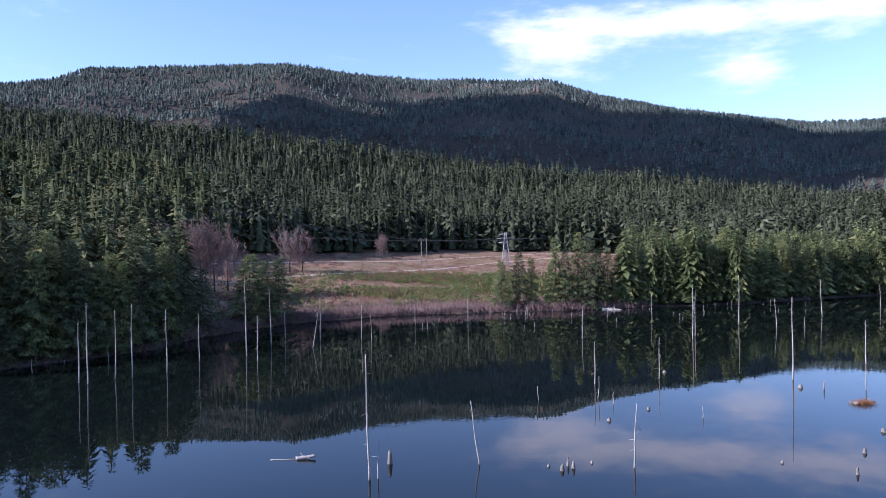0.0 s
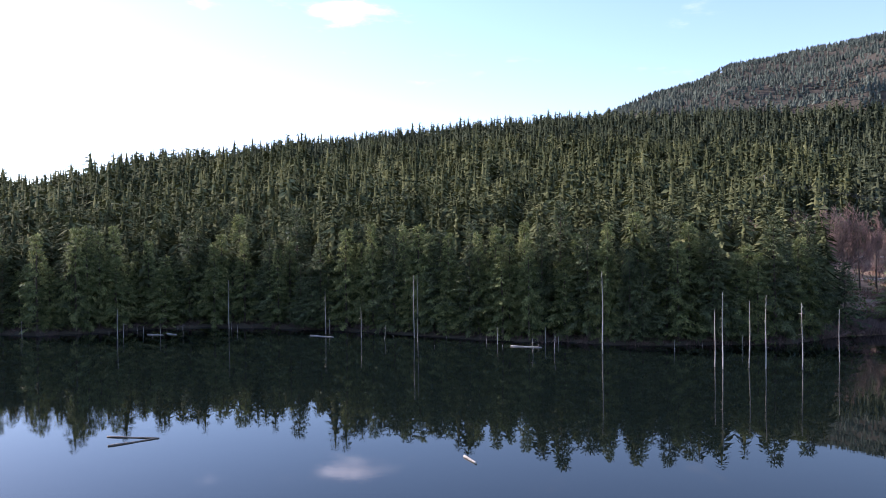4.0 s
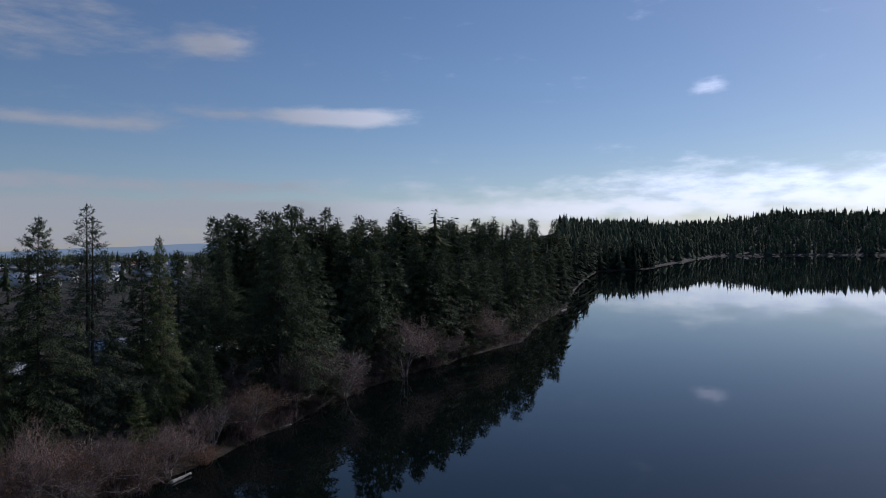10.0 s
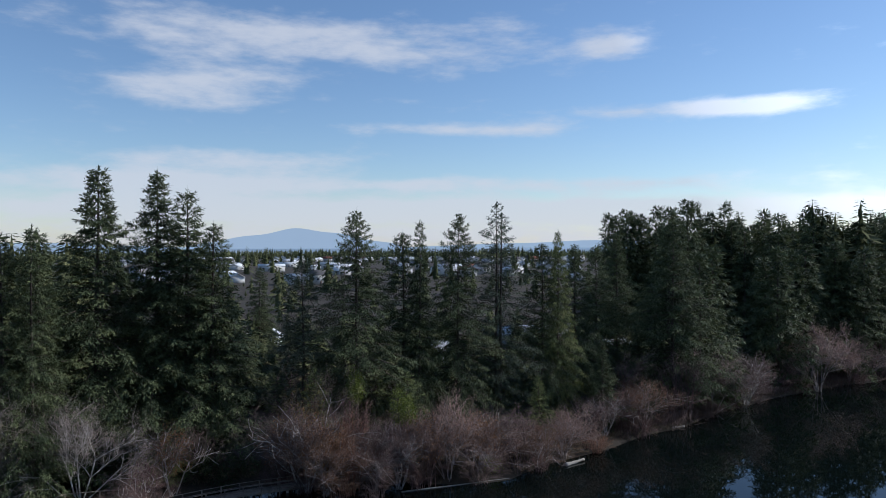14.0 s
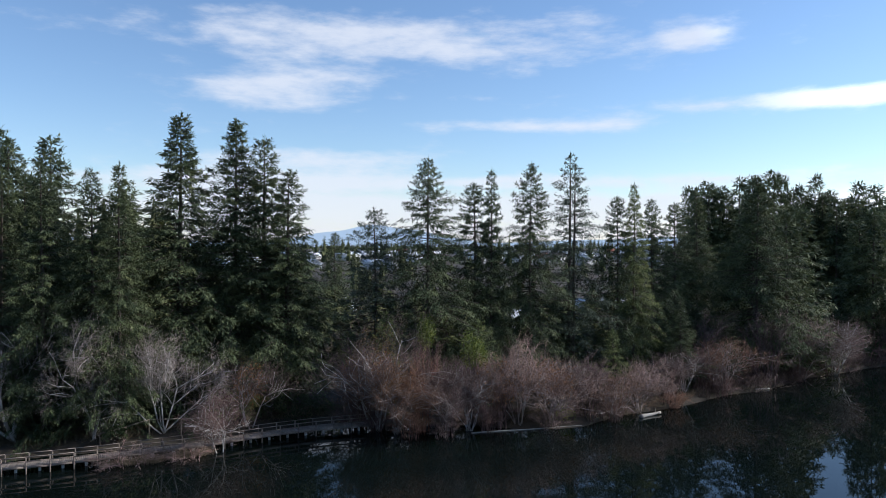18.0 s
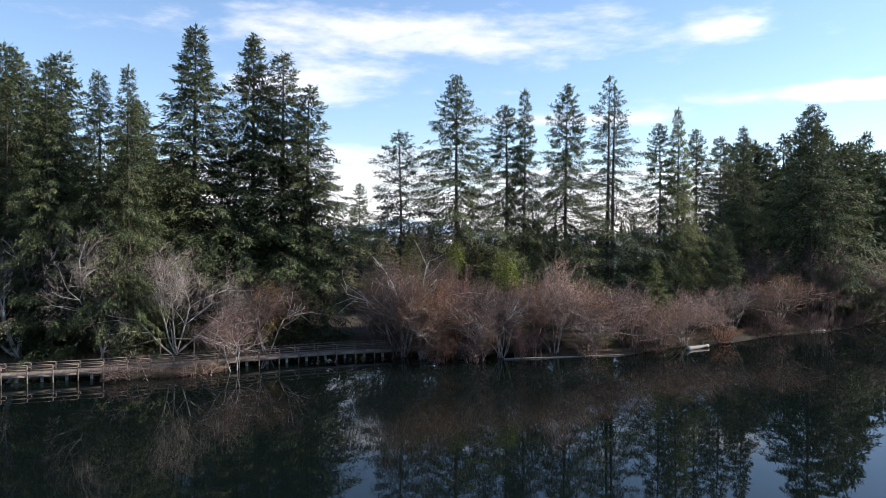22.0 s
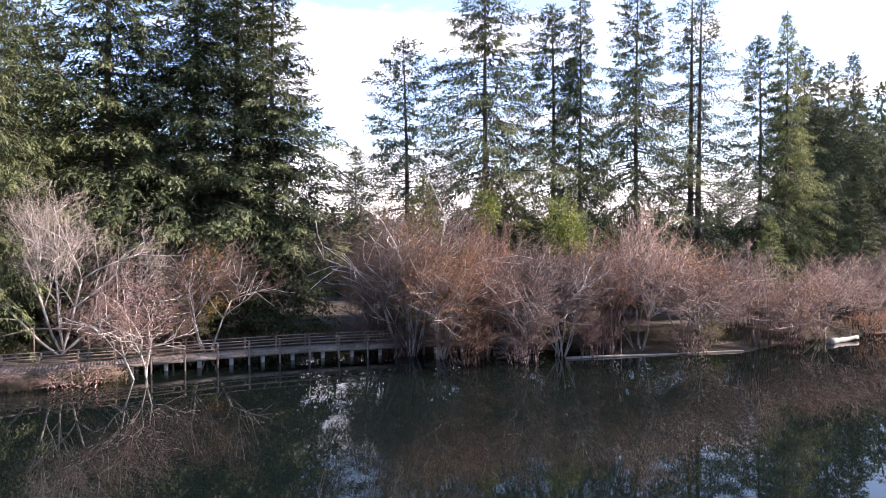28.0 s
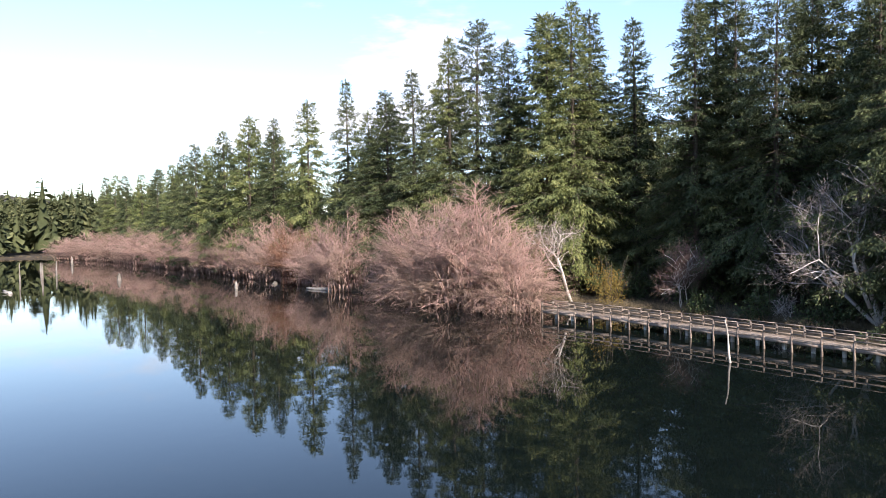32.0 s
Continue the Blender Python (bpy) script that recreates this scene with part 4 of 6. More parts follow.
def dome_soup(h, radius, stems, twigs, g, flat=0.6, fall=0.0, foot_width=0.3, low=0.86, thick=1.0):
    """A rounded bare shrub: stems rise from a narrow foot, bend outwards to a dome and carry a haze of fine twigs; fall: how far the outer ends hang."""
    s, canes = Soup(), Soup()
    a, th = g.rand(stems) * 6.283, np.arccos(1 - low * g.rand(stems))
    lump = (0.80 + 0.28 * g.rand(stems)) * (1 + 0.10 * np.sin(2 * a + g.rand() * 6))
    rf = foot_width * radius * np.sqrt(g.rand(stems))
    foot = np.stack([np.cos(a + 0.5 * g.randn(stems)) * rf, np.sin(a + 0.5 * g.randn(stems)) * rf, np.full(stems, -0.3)], 1)
    end = np.stack([np.cos(a) * np.sin(th) * radius, np.sin(a) * np.sin(th) * radius, np.cos(th) ** flat * h - fall * h * 0.25 * np.sin(th)], 1) * lump[:, None]
    knee = foot * 0.6 + end * [0.32, 0.32, 0.5] + np.stack([0 * a, 0 * a, 0.16 * h * (0.4 + np.sin(th))], 1)

    def at(i, u):
        w = u[:, None]
        p = foot[i] * (1 - w) ** 2 + knee[i] * 2 * w * (1 - w) + end[i] * w * w
        p[:, 0] += 0.03 * radius * np.sin(u * 7 + i * 1.7) * u
        p[:, 1] += 0.03 * radius * np.cos(u * 6 + i * 2.3) * u
        return p

    ids = np.arange(stems)
    tone = np.clip(0.5 + 0.2 * g.randn(stems), 0, 1)
    us = np.linspace(0, 1, 7)
    for k in range(6):
        r0, r1 = 0.036 * (1 - us[k]) + 0.012, 0.036 * (1 - us[k + 1]) + 0.011
        canes.add(*tubes(at(ids, np.full(stems, us[k])), at(ids, np.full(stems, us[k + 1])), r0, r1, 3), np.repeat(np.clip(tone + 0.2, 0, 1), 6))
    m = stems * twigs
    b = g.randint(0, stems, m)
    u = 0.22 + 0.78 * g.rand(m) ** 0.55
    p = at(b, u)
    way = unit(at(b, np.minimum(u + 0.05, 1.05)) - at(b, u - 0.05))
    d = unit(way * 0.9 + 0.75 * unit(g.randn(m, 3)) + np.array([0, 0, 0.15 - 0.3 * fall]))
    l = (0.07 + 0.13 * g.rand(m)) * h * (1.25 - 0.55 * u)
    tw = np.clip(tone[b] + 0.12 * g.randn(m), 0, 1)
    s.add(*needles(p, p + d * l[:, None], thick * (0.014 + 0.010 * (1 - u))), np.repeat(tw, 4))
    for _ in range(3):
        w = 0.2 + 0.75 * g.rand(m)
        p2 = p + d * (l * w)[:, None]
        d2 = unit(d + 0.75 * unit(g.randn(m, 3)) + np.array([0, 0, 0.1 - 0.3 * fall]))
        s.add(*needles(p2, p2 + d2 * (l * (0.4 + 0.4 * g.rand(m)))[:, None], thick * 0.0105), np.repeat(np.clip(tw + 0.1, 0, 1), 4))
    return canes, s


def shrub(pair, mat):
    """Meshes of the canes and of the twigs of one shrub."""
    return pair[0].mesh("stem", mat), pair[1].mesh("bare_crown", mat)


def leaf_cloud(centre, half, count, size, g, hollow=0.3):
    """Small leaves through a rounded, lumpy crown."""
    d = unit(g.randn(count, 3))
    lump = 1 + 0.25 * np.sin(d[:, 0] * 5 + 1) * np.cos(d[:, 1] * 6) + 0.15 * np.sin(d[:, 2] * 9)
    r = (hollow + (1 - hollow) * g.rand(count) ** 0.6) * lump
    p = np.asarray(centre) + d * r[:, None] * np.asarray(half)
    way = unit(d + 0.9 * g.randn(count, 3))
    return blades(p, way, unit(np.cross(way, g.randn(count, 3))), size * (0.6 + 0.8 * g.rand(count)), size * 0.35)


def bare_tree_soup(h, g, spread=0.55, levels=4, first=0.18, stems=1, lean=0.0, splay=0.25, stout=1.0, ends=1):
    """A leafless tree by forking: trunk, limbs, branches and twigs."""
    segs, tips = [], []

    def grow(p, d, l, r, lev):
        n = 3
        for k in range(n):
            d = unit(d + 0.16 * g.randn(3) + np.array([0, 0, 0.05]))
            q = p + d * l / n
            segs.append((p, q, r * (1 - 0.22 * k / n), r * (1 - 0.22 * (k + 1) / n), lev))
            p = q
            if lev < levels and (k > 0 or lev > 0):
                for _ in range(2 if lev < 2 or g.rand() < 0.7 else 1):
                    a = g.randn(3)
                    a -= d * a.dot(d)
                    grow(p, unit(d * (0.75 - 0.25 * spread) + unit(a) * (0.5 + 0.6 * spread) + np.array([0, 0, 0.1])), l * (0.52 + 0.22 * g.rand()), r * 0.48, lev + 1)

    for i in range(stems):
        a = g.rand() * 6.28
        grow(np.array([0.25 * math.cos(a) * (stems > 1), 0.25 * math.sin(a) * (stems > 1), -0.3]), unit(np.array([lean + splay * g.randn() * (stems > 1), splay * g.randn() * (stems > 1), 1.0])), h * 0.52, stout * h * 0.015 / stems ** 0.4, 0)
    s, limbs = Soup(), Soup()
    P0, P1 = np.array([x[0] for x in segs]), np.array([x[1] for x in segs])
    R0, R1, LV = (np.array([x[i] for x in segs]) for i in (2, 3, 4))
    big, small = LV <= 2, LV > 2
    limbs.add(*tubes(P0[big], P1[big], np.maximum(R0[big], 0.022), np.maximum(R1[big], 0.018), 5), 0.6)
    s.add(*needles(P0[small], P1[small] + (P1[small] - P0[small]) * 0.35, np.maximum(R0[small], 0.0095)), np.repeat(np.clip(0.5 + 0.15 * g.randn(small.sum()), 0, 1), 4))
    last = np.where(LV == levels)[0]
    for _ in range(ends):
        d = P1[last] - P0[last]
        p = P0[last] + d * (0.1 + 0.9 * g.rand(len(last)))[:, None]
        ln = np.linalg.norm(d, axis=1)
        way = unit(d / ln[:, None] + 0.7 * g.randn(len(last), 3) + [0, 0, 0.15])
        s.add(*needles(p, p + way * (ln * (0.8 + 0.8 * g.rand(len(last))))[:, None], 0.007), 0.45)
    return limbs, s


g = np.random.RandomState(8)
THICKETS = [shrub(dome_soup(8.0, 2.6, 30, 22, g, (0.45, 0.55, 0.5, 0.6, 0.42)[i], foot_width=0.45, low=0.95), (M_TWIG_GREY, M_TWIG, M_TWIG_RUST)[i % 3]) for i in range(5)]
def alder_shrub(g, mat):
    limbs, twigs = bare_tree_soup(7.6, g, 0.36, 3, stems=9, splay=0.22, stout=1.15, ends=3)
    return limbs.mesh("stem", M_PALE_BARK if mat is M_TWIG_GREY else M_TWIG_PALE), twigs.mesh("bare_crown", mat)


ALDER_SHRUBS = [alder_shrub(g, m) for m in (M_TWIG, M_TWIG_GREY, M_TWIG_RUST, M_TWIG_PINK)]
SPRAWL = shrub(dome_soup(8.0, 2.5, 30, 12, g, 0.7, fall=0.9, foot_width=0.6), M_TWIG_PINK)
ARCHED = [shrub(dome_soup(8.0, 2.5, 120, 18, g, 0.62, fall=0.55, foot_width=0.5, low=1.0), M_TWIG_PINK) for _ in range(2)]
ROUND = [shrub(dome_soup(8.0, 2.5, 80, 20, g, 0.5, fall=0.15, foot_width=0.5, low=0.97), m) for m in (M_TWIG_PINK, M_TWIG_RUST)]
LEAFY = Soup().add(*leaf_cloud((0, 0, 5.2), (2.5, 2.5, 2.6), 1300, 0.15, g), 0.5).mesh("foliage", M_RUST_LEAF)


def thicket(mesh, x, y, h, wide, label, turn=None, leaves=False):
    z = max(land(x, y), 0.05)
    t = thing("thicket", (0, 0, 0), label, "shrub", "bare shoreline thickets")
    t.matrix_basis = Matrix.LocRotScale(Vector((x, y, z)), Euler((0, 0, g.rand() * 6.28 if turn is None else radians(turn))), Vector((wide / 5.0, wide / 5.0, h / 8.0)))
    tagged(part("stem", mesh[0], None, t), kind="stuff")
    part("bare_crown", mesh[1], None, t)
    if leaves:
        part("foliage", LEAFY, None, t, "rusty dead leaves")
    return t


RED_T, GREY_T = "leafless red-brown thicket of thin stems on the bank", "leafless grey-brown thicket of thin stems on the bank"
BANK = [(16.2, -77.2, 8.0, 4.5), (13.6, -75.4, 9.0, 4.5), (11.5, -74.4, 8.6, 5), (8.8, -75.2, 8.0, 5), (6.4, -75.6, 8.1, 5), (4.0, -76.4, 7.7, 5), (1.2, -78, 8.5, 5), (-1.4, -79, 8.8, 5.5), (-4.8, -80.4, 7.7, 5),
        (-9.5, -82.6, 6.5, 5), (-12.6, -84, 6.1, 5), (-15.7, -86.5, 5.6, 4.5), (-19.5, -91, 5.4, 5), (-22.6, -94.8, 5.9, 5), (-29, -98.4, 7.8, 6), (-36, -103.5, 9.0, 7), (-43, -109, 9.5, 7), (-49.5, -113.5, 9.0, 7), (-59.5, -124, 6, 7),
        (-68, -125, 11, 7), (-78, -132, 9, 7), (-86, -137, 8, 7), (-95, -143, 10, 7), (-101.5, -146, 11, 7), (-112, -156, 8, 7), (-122, -166, 7, 7), (16, -78.5, 8.5, 5), (9.5, -79, 8.5, 5), (3.5, -80.5, 8.0, 5), (-6.5, -84.5, 7, 5), (-26, -97.5, 6.5, 5)]
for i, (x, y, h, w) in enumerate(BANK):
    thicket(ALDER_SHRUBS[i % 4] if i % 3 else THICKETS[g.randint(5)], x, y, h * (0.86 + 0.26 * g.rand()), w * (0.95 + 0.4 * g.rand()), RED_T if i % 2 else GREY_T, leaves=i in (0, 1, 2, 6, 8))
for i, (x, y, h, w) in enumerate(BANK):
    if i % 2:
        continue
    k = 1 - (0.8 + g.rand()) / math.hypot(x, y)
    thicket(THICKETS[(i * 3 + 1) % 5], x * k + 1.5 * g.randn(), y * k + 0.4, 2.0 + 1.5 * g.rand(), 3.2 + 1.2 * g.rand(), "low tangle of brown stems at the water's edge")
EAST = [(71.5, -45.8, 7.5, 9, 1), (77, -43.2, 11.5, 15, 1), (83.5, -39.0, 11.0, 13, 1), (88.5, -36.0, 7.5, 8, 1), (101, -30.2, 10.0, 10, 2), (106.5, -27.0, 6.0, 7, 0), (112, -25, 7.5, 9, 0), (118, -22.5, 8.5, 10, 2), (125, -19, 10, 10, 2), (131.5, -15.5, 9.3, 10, 0), (138.5, -12, 9.5, 11, 2), (145, -9, 8.6, 10, 0),
        (152, -5, 9.5, 11, 2), (159, -1, 8.8, 11, 0), (166, 3, 9.6, 11, 2), (176, 8, 8.8, 13, 0), (186, 13, 9.6, 13, 2), (194, 16.5, 9.2, 12, 0), (203, 22, 9.2, 13, 2), (212, 27, 9.2, 13, 0), (223, 33, 9.5, 14, 2), (235, 41, 9.5, 15, 0), (250, 51.5, 9, 15, 2), (262, 60, 8, 15, 0), (273, 68, 7, 15, 0)]
for i, (x, y, h, w, k) in enumerate(EAST):
    mesh = (ROUND[0], ARCHED[i % 2], ROUND[i % 2])[k]
    thicket(mesh, x, y, h, w, ("leafless red-brown thicket of thin stems on the bank", "arching pink-brown thicket leaning over the water", "rounded pink-brown thicket lit by the sun")[k])

thicket(SPRAWL, 34.2, -61.6, 2.0, 6.0, "low pink-brown bramble drooping in front of the path")
thicket(SPRAWL, 29.6, -64.3, 1.5, 4.6, "low grey-brown bramble drooping in front of the path")

WHITE = "bare white-barked tree with spreading limbs behind the path"


def bare_tree(soup, x, y, label, mat=M_PALE_BARK, category="tree", turn=0.0, size=1.0):
    t = thing("bare_tree", (x, y, max(land(x, y), 0.05)), label, category, "bare lakeside trees", turn=turn, size=size)
    part("trunk", soup[0], mat, t)
    part("bare_crown", soup[1], M_TWIG_PALE if mat is M_PALE_BARK else mat, t)
    return t


g = np.random.RandomState(14)
bare_tree(bare_tree_soup(10.2, g, 0.40, 4, stems=6, splay=0.75, stout=1.15), 35.2, -70.4, WHITE)
bare_tree(bare_tree_soup(12.3, g, 0.5, 4, stems=2, splay=0.15, stout=0.9), 40.9, -67.4, "tall bare grey-white tree beside the path", turn=40)
bare_tree(bare_tree_soup(12.2, g, 0.25, 3, stems=3, stout=1.7), 48.4, -66.2, "bare white trunks in a narrow upright clump")
bare_tree(bare_tree_soup(11.0, g, 0.5, 4, stems=2, lean=0.75, splay=0.12, stout=1.2), 47.8, -66.1, "pale bare tree leaning over the path", turn=50)
bare_tree(bare_tree_soup(2.6, g, 0.5, 3, stems=3, lean=1.6, splay=0.3, stout=1.4), 53.6, -63.2, "bleached fallen branches lying on the bank", turn=25)
bare_tree(bare_tree_soup(9.5, g, 0.7, 4, lean=0.1, stout=1.1), 73.0, -52.3, "bleached bare tree with crooked limbs at the path's end", turn=120)
bare_tree(bare_tree_soup(13.0, g, 0.5, 4), 11.0, -90, "thin bare tree between the firs", M_TWIG_GREY)
bare_tree(bare_tree_soup(12.0, g, 0.5, 4), 19.0, -90.5, "thin bare tree between the firs", M_TWIG_GREY)
bare_tree(bare_tree_soup(11.0, g, 0.5, 4), -27.0, -103, "thin bare tree between the firs", M_TWIG_GREY)


def birch(x, y, h, leaf_mat, label, seed, turn=0):
    gg = np.random.RandomState(seed)
    t = thing("bare_tree", (x, y, max(land(x, y), -0.2)), label, "tree", "bare lakeside trees", turn=turn)
    limbs, twigs = bare_tree_soup(h, gg, 0.5, 4, stems=3, splay=0.3)
    part("trunk", limbs, M_PALE_BARK, t)
    part("bare_crown", twigs, M_TWIG if leaf_mat is M_TWIG else M_TWIG_GREY, t)
    part("foliage", Soup().add(*leaf_cloud((0, 0, h * 0.62), (h * 0.26, h * 0.26, h * 0.36), 1500, 0.14, gg), 0.5), leaf_mat, t)
    return t


birch(27.4, -66.6, 6.4, M_TWIG, "small bare birch with reddish catkins in front of the path", 3)
birch(27.4, -74.2, 7.4, M_RUST_LEAF, "small tree with rusty orange leaves beside the path", 4)
birch(64.0, -59.6, 5.6, M_TWIG, "reddish twiggy shrub tree beside the path", 5)
birch(13.9, -76.6, 11.4, M_GOLD_LEAF, "thin tree with few yellow-green leaves over the thicket", 6)


def bush(x, y, half, z0, count, size, mat, label, seed):
    gg = np.random.RandomState(seed)
    z = max(land(x, y), 0.0)
    t = thing("bush", (x, y, z), label, "bush", "leafy bushes on the bank")
    s = Soup()
    for k in range(5):
        c = (gg.randn() * half[0] * 0.4, gg.randn() * half[1] * 0.4, z0 + half[2] * (0.6 + 0.35 * gg.randn()))
        s.add(*leaf_cloud(c, np.array(half) * 0.7, count // 5, size, gg), np.clip(0.5 + 0.2 * gg.randn(), 0, 1))
    part("foliage", s, mat, t)
    ends = gg.randn(14, 3) * np.array(half) * 0.5 + np.array([0, 0, z0 + half[2]])
    part("bare_crown", Soup().add(*tubes(np.tile([0, 0, -0.2], (14, 1)) + 0.2 * gg.randn(14, 3) * [1, 1, 0], ends, 0.03, 0.012, 4)), M_BARK, t)
    return t


bush(69.2, -55.0, (1.9, 1.7, 2.6), 0.3, 2200, 0.17, M_GOLD_LEAF, "golden yellow-leaved evergreen bush by the path", 1)
bush(72, -57.5, (2.4, 2.0, 2.2), 0.2, 1800, 0.2, M_DARK_LEAF, "dark evergreen bush behind the path", 2)
for i, (x, y, r, h) in enumerate([(44.5, -65.6, 1.6, 1.2), (38.5, -67.5, 1.5, 1.0), (31.5, -71.5, 1.8, 1.2), (55, -61.5, 1.8, 1.3), (60, -59, 1.6, 1.2), (22.5, -77, 1.8, 2.0), (26, -78.5, 2.2, 2.4), (-20, -96.5, 2.0, 2.0), (-26, -101, 2.2, 2.6), (-38.5, -108, 2.6, 4.2), (51.5, -64, 1.7, 1.2), (34, -74, 2, 2.2)]):
    bush(x, y, (r, r, h), 0.1, 900, 0.2, M_DARK_LEAF, "low dark evergreen bush under the firs", 20 + i)
bush(3.8, -78.9, (1.3, 1.3, 2.3), 6.6, 1500, 0.2, M_BUSH_LEAF, "slender tree with fresh yellow-green leaves behind the thicket", 50)
bush(9.1, -81.7, (1.3, 1.3, 2.3), 7.0, 1500, 0.2, M_BUSH_LEAF, "small tree with yellow-green leaves behind the thicket", 51)
bush(-6.5, -80.8, (1.6, 1.2, 1.2), 0.2, 700, 0.16, M_BUSH_LEAF, "low yellow-green bush at the water's edge", 40)
bush(-30.5, -101.5, (1.6, 1.4, 3.4), 1.0, 1600, 0.22, M_FIR_GREY, "pale green arbutus bush over the bank", 41)

# ---------------------------------------------------------------- the boardwalk
WALK = np.array([(65.0, -46.9), (59.0, -50.4), (54.0, -52.9), (50.5, -54.5), (47.0, -56.1), (43.5, -57.7), (40.0, -59.4), (36.5, -61.3), (31.4, -64.7), (28.6, -66.6), (25.5, -69.1), (22.5, -71.2), (19.2, -73.2), (13.0, -75.8), (4.0, -79.0)])
DECK_Z, WIDE = 0.78, 1.4
steps = np.concatenate([[0], np.cumsum(np.linalg.norm(np.diff(WALK, axis=0), axis=1))])


def on_walk(s, off=0.0):
    """A point along the front edge of the boardwalk, moved off towards the land, and the way it runs."""
    p = np.array([np.interp(s, steps, WALK[:, i]) for i in (0, 1)])
    d = np.array([np.interp(s + 0.8, steps, WALK[:, i]) - np.interp(s - 0.8, steps, WALK[:, i]) for i in (0, 1)])
    d /= np.linalg.norm(d)
    inward = np.array([d[1], -d[0]])
    if inward @ (p / np.linalg.norm(p)) < 0:
        inward = -inward
    return p + inward * off, d


def strip(off0, off1, z0, z1, s0, s1, gap=2.1, tone=0.5):
    """A straight timber between two posts as a bevel-edged beam."""
    s = Soup()
    (a, _), (b, _) = on_walk(s0, (off0 + off1) / 2), on_walk(s1, (off0 + off1) / 2)
    d = b - a
    s.add(*box(((a[0] + b[0]) / 2, (a[1] + b[1]) / 2, (z0 + z1) / 2), (np.linalg.norm(d) + 0.02, off1 - off0, z1 - z0), math.degrees(math.atan2(d[1], d[0]))), tone)
    return s


walkway = thing("boardwalk", (0, 0, 0), "weathered grey wooden boardwalk with post-and-rail sides over the shallows", "boardwalk")
gb = np.random.RandomState(2)
BAY = 1.87
bays = int((steps[-1] - 1.0) / BAY)
planks = Soup()
for s0 in np.arange(0.1, bays * BAY, 0.16):
    p, d = on_walk(s0, WIDE / 2)
    planks.add(*box((p[0], p[1], DECK_Z - 0.02 + 0.004 * gb.randn()), (0.145, WIDE + 0.12 + 0.02 * gb.randn(), 0.04), math.degrees(math.atan2(d[1], d[0]))), 0.5 + 0.2 * gb.randn())
tagged(part("deck_planks", planks, M_DECK, walkway, "sun-bleached cross planks"), kind="stuff")
for side in (0.0, WIDE):
    for k in range(bays + 1):
        p, d = on_walk(k * BAY, side)
        foot = -0.9 if side == 0.0 else 0.1
        top = DECK_Z + 0.70 + 0.02 * gb.randn()
        part("post", Soup().add(*box((p[0], p[1], (foot + top) / 2), (0.115, 0.115, top - foot), math.degrees(math.atan2(d[1], d[0])) + 2 * gb.randn())), M_POST, walkway)
        if k == bays:
            continue
        s0, s1 = k * BAY, (k + 1) * BAY
        part("top_rail", strip(side - 0.05, side + 0.05, DECK_Z + 0.71, DECK_Z + 0.75, s0, s1, tone=0.5 + 0.1 * gb.randn()), M_DECK, walkway)
        part("middle_rail", strip(side - 0.085, side - 0.045, DECK_Z + 0.33, DECK_Z + 0.41, s0, s1), M_POST, walkway)
        part("stringer", strip(side - 0.035, side + 0.035, DECK_Z - 0.26, DECK_Z - 0.045, s0, s1, tone=0.55 + 0.1 * gb.randn()), M_DECK, walkway)
for k in range(bays):
    p, d = on_walk(k * BAY + BAY / 2, 0.75)
    part("support", Soup().add(*tubes([[p[0], p[1], -0.9]], [[p[0], p[1], DECK_Z - 0.26]], 0.13, 0.13, 10)), M_PILE, walkway, "pale concrete pile")

# a side stair rail up the bank by the white tree
stair = thing("handrail", (0, 0, 0), "sloping wooden handrail from the path up the bank", "handrail")
rail_line = [(39.5, -66.3, 1.5), (37.5, -67.5, 1.9), (35.8, -68.8, 2.35), (33.0, -70.0, 2.2), (30.5, -71.2, 2.0), (28.5, -72.0, 1.95)]
for k, (x, y, z) in enumerate(rail_line):
    zg = land(x, y)
    part("post", Soup().add(*box((x, y, (zg - 0.2 + z) / 2), (0.1, 0.1, z - zg + 0.2), 30)), M_POST, stair)
    if k:
        a = rail_line[k - 1]
        part("top_rail", Soup().add(*tubes([a], [(x, y, z)], 0.05, 0.05, 6)), M_DECK, stair)

# ---------------------------------------------------------------- dead grass and reeds on the bank


def grass_soup(places, length, count, g, spread=1.0):
    s = Soup()
    for x, y, z in places:
        p = np.array([x, y, z]) + np.stack([g.randn(count) * spread, g.randn(count) * spread * 0.7, np.zeros(count)], 1)
        d = unit(np.stack([g.randn(count) * 0.6, g.randn(count) * 0.6, 0.35 + g.rand(count)], 1))
        s.add(*needles(p, p + d * (length * (0.5 + 0.8 * g.rand(count)))[:, None], 0.02), np.repeat(g.rand(count), 4))
    return s


g = np.random.RandomState(31)
mound = thing("grass_tussock", (32.0, -63.4, 0.0), "mound of dead pale grass and twigs in front of the path", "grass", turn=32)
part("tuft", grass_soup([(-4 + 0.62 * k, 0.25 * g.randn(), 0.0) for k in range(14)], 0.85, 130, g, 0.4), M_GRASS, mound, "dry bent stalks")
places = []
for az in np.arange(139, 290, 0.55):
    for _ in range(2):
        r = shore_at(az) + g.rand() * 4.0 + (3.0 if 190 < az < 243 else 0.3)
        places.append((-math.sin(radians(az)) * r, math.cos(radians(az)) * r, float(ground(az, r))))
tagged(part("grass", grass_soup(places, 0.75, 60, g, 0.7), M_GRASS), "dead winter grass and bracken along the shore", "grass", kind="stuff")

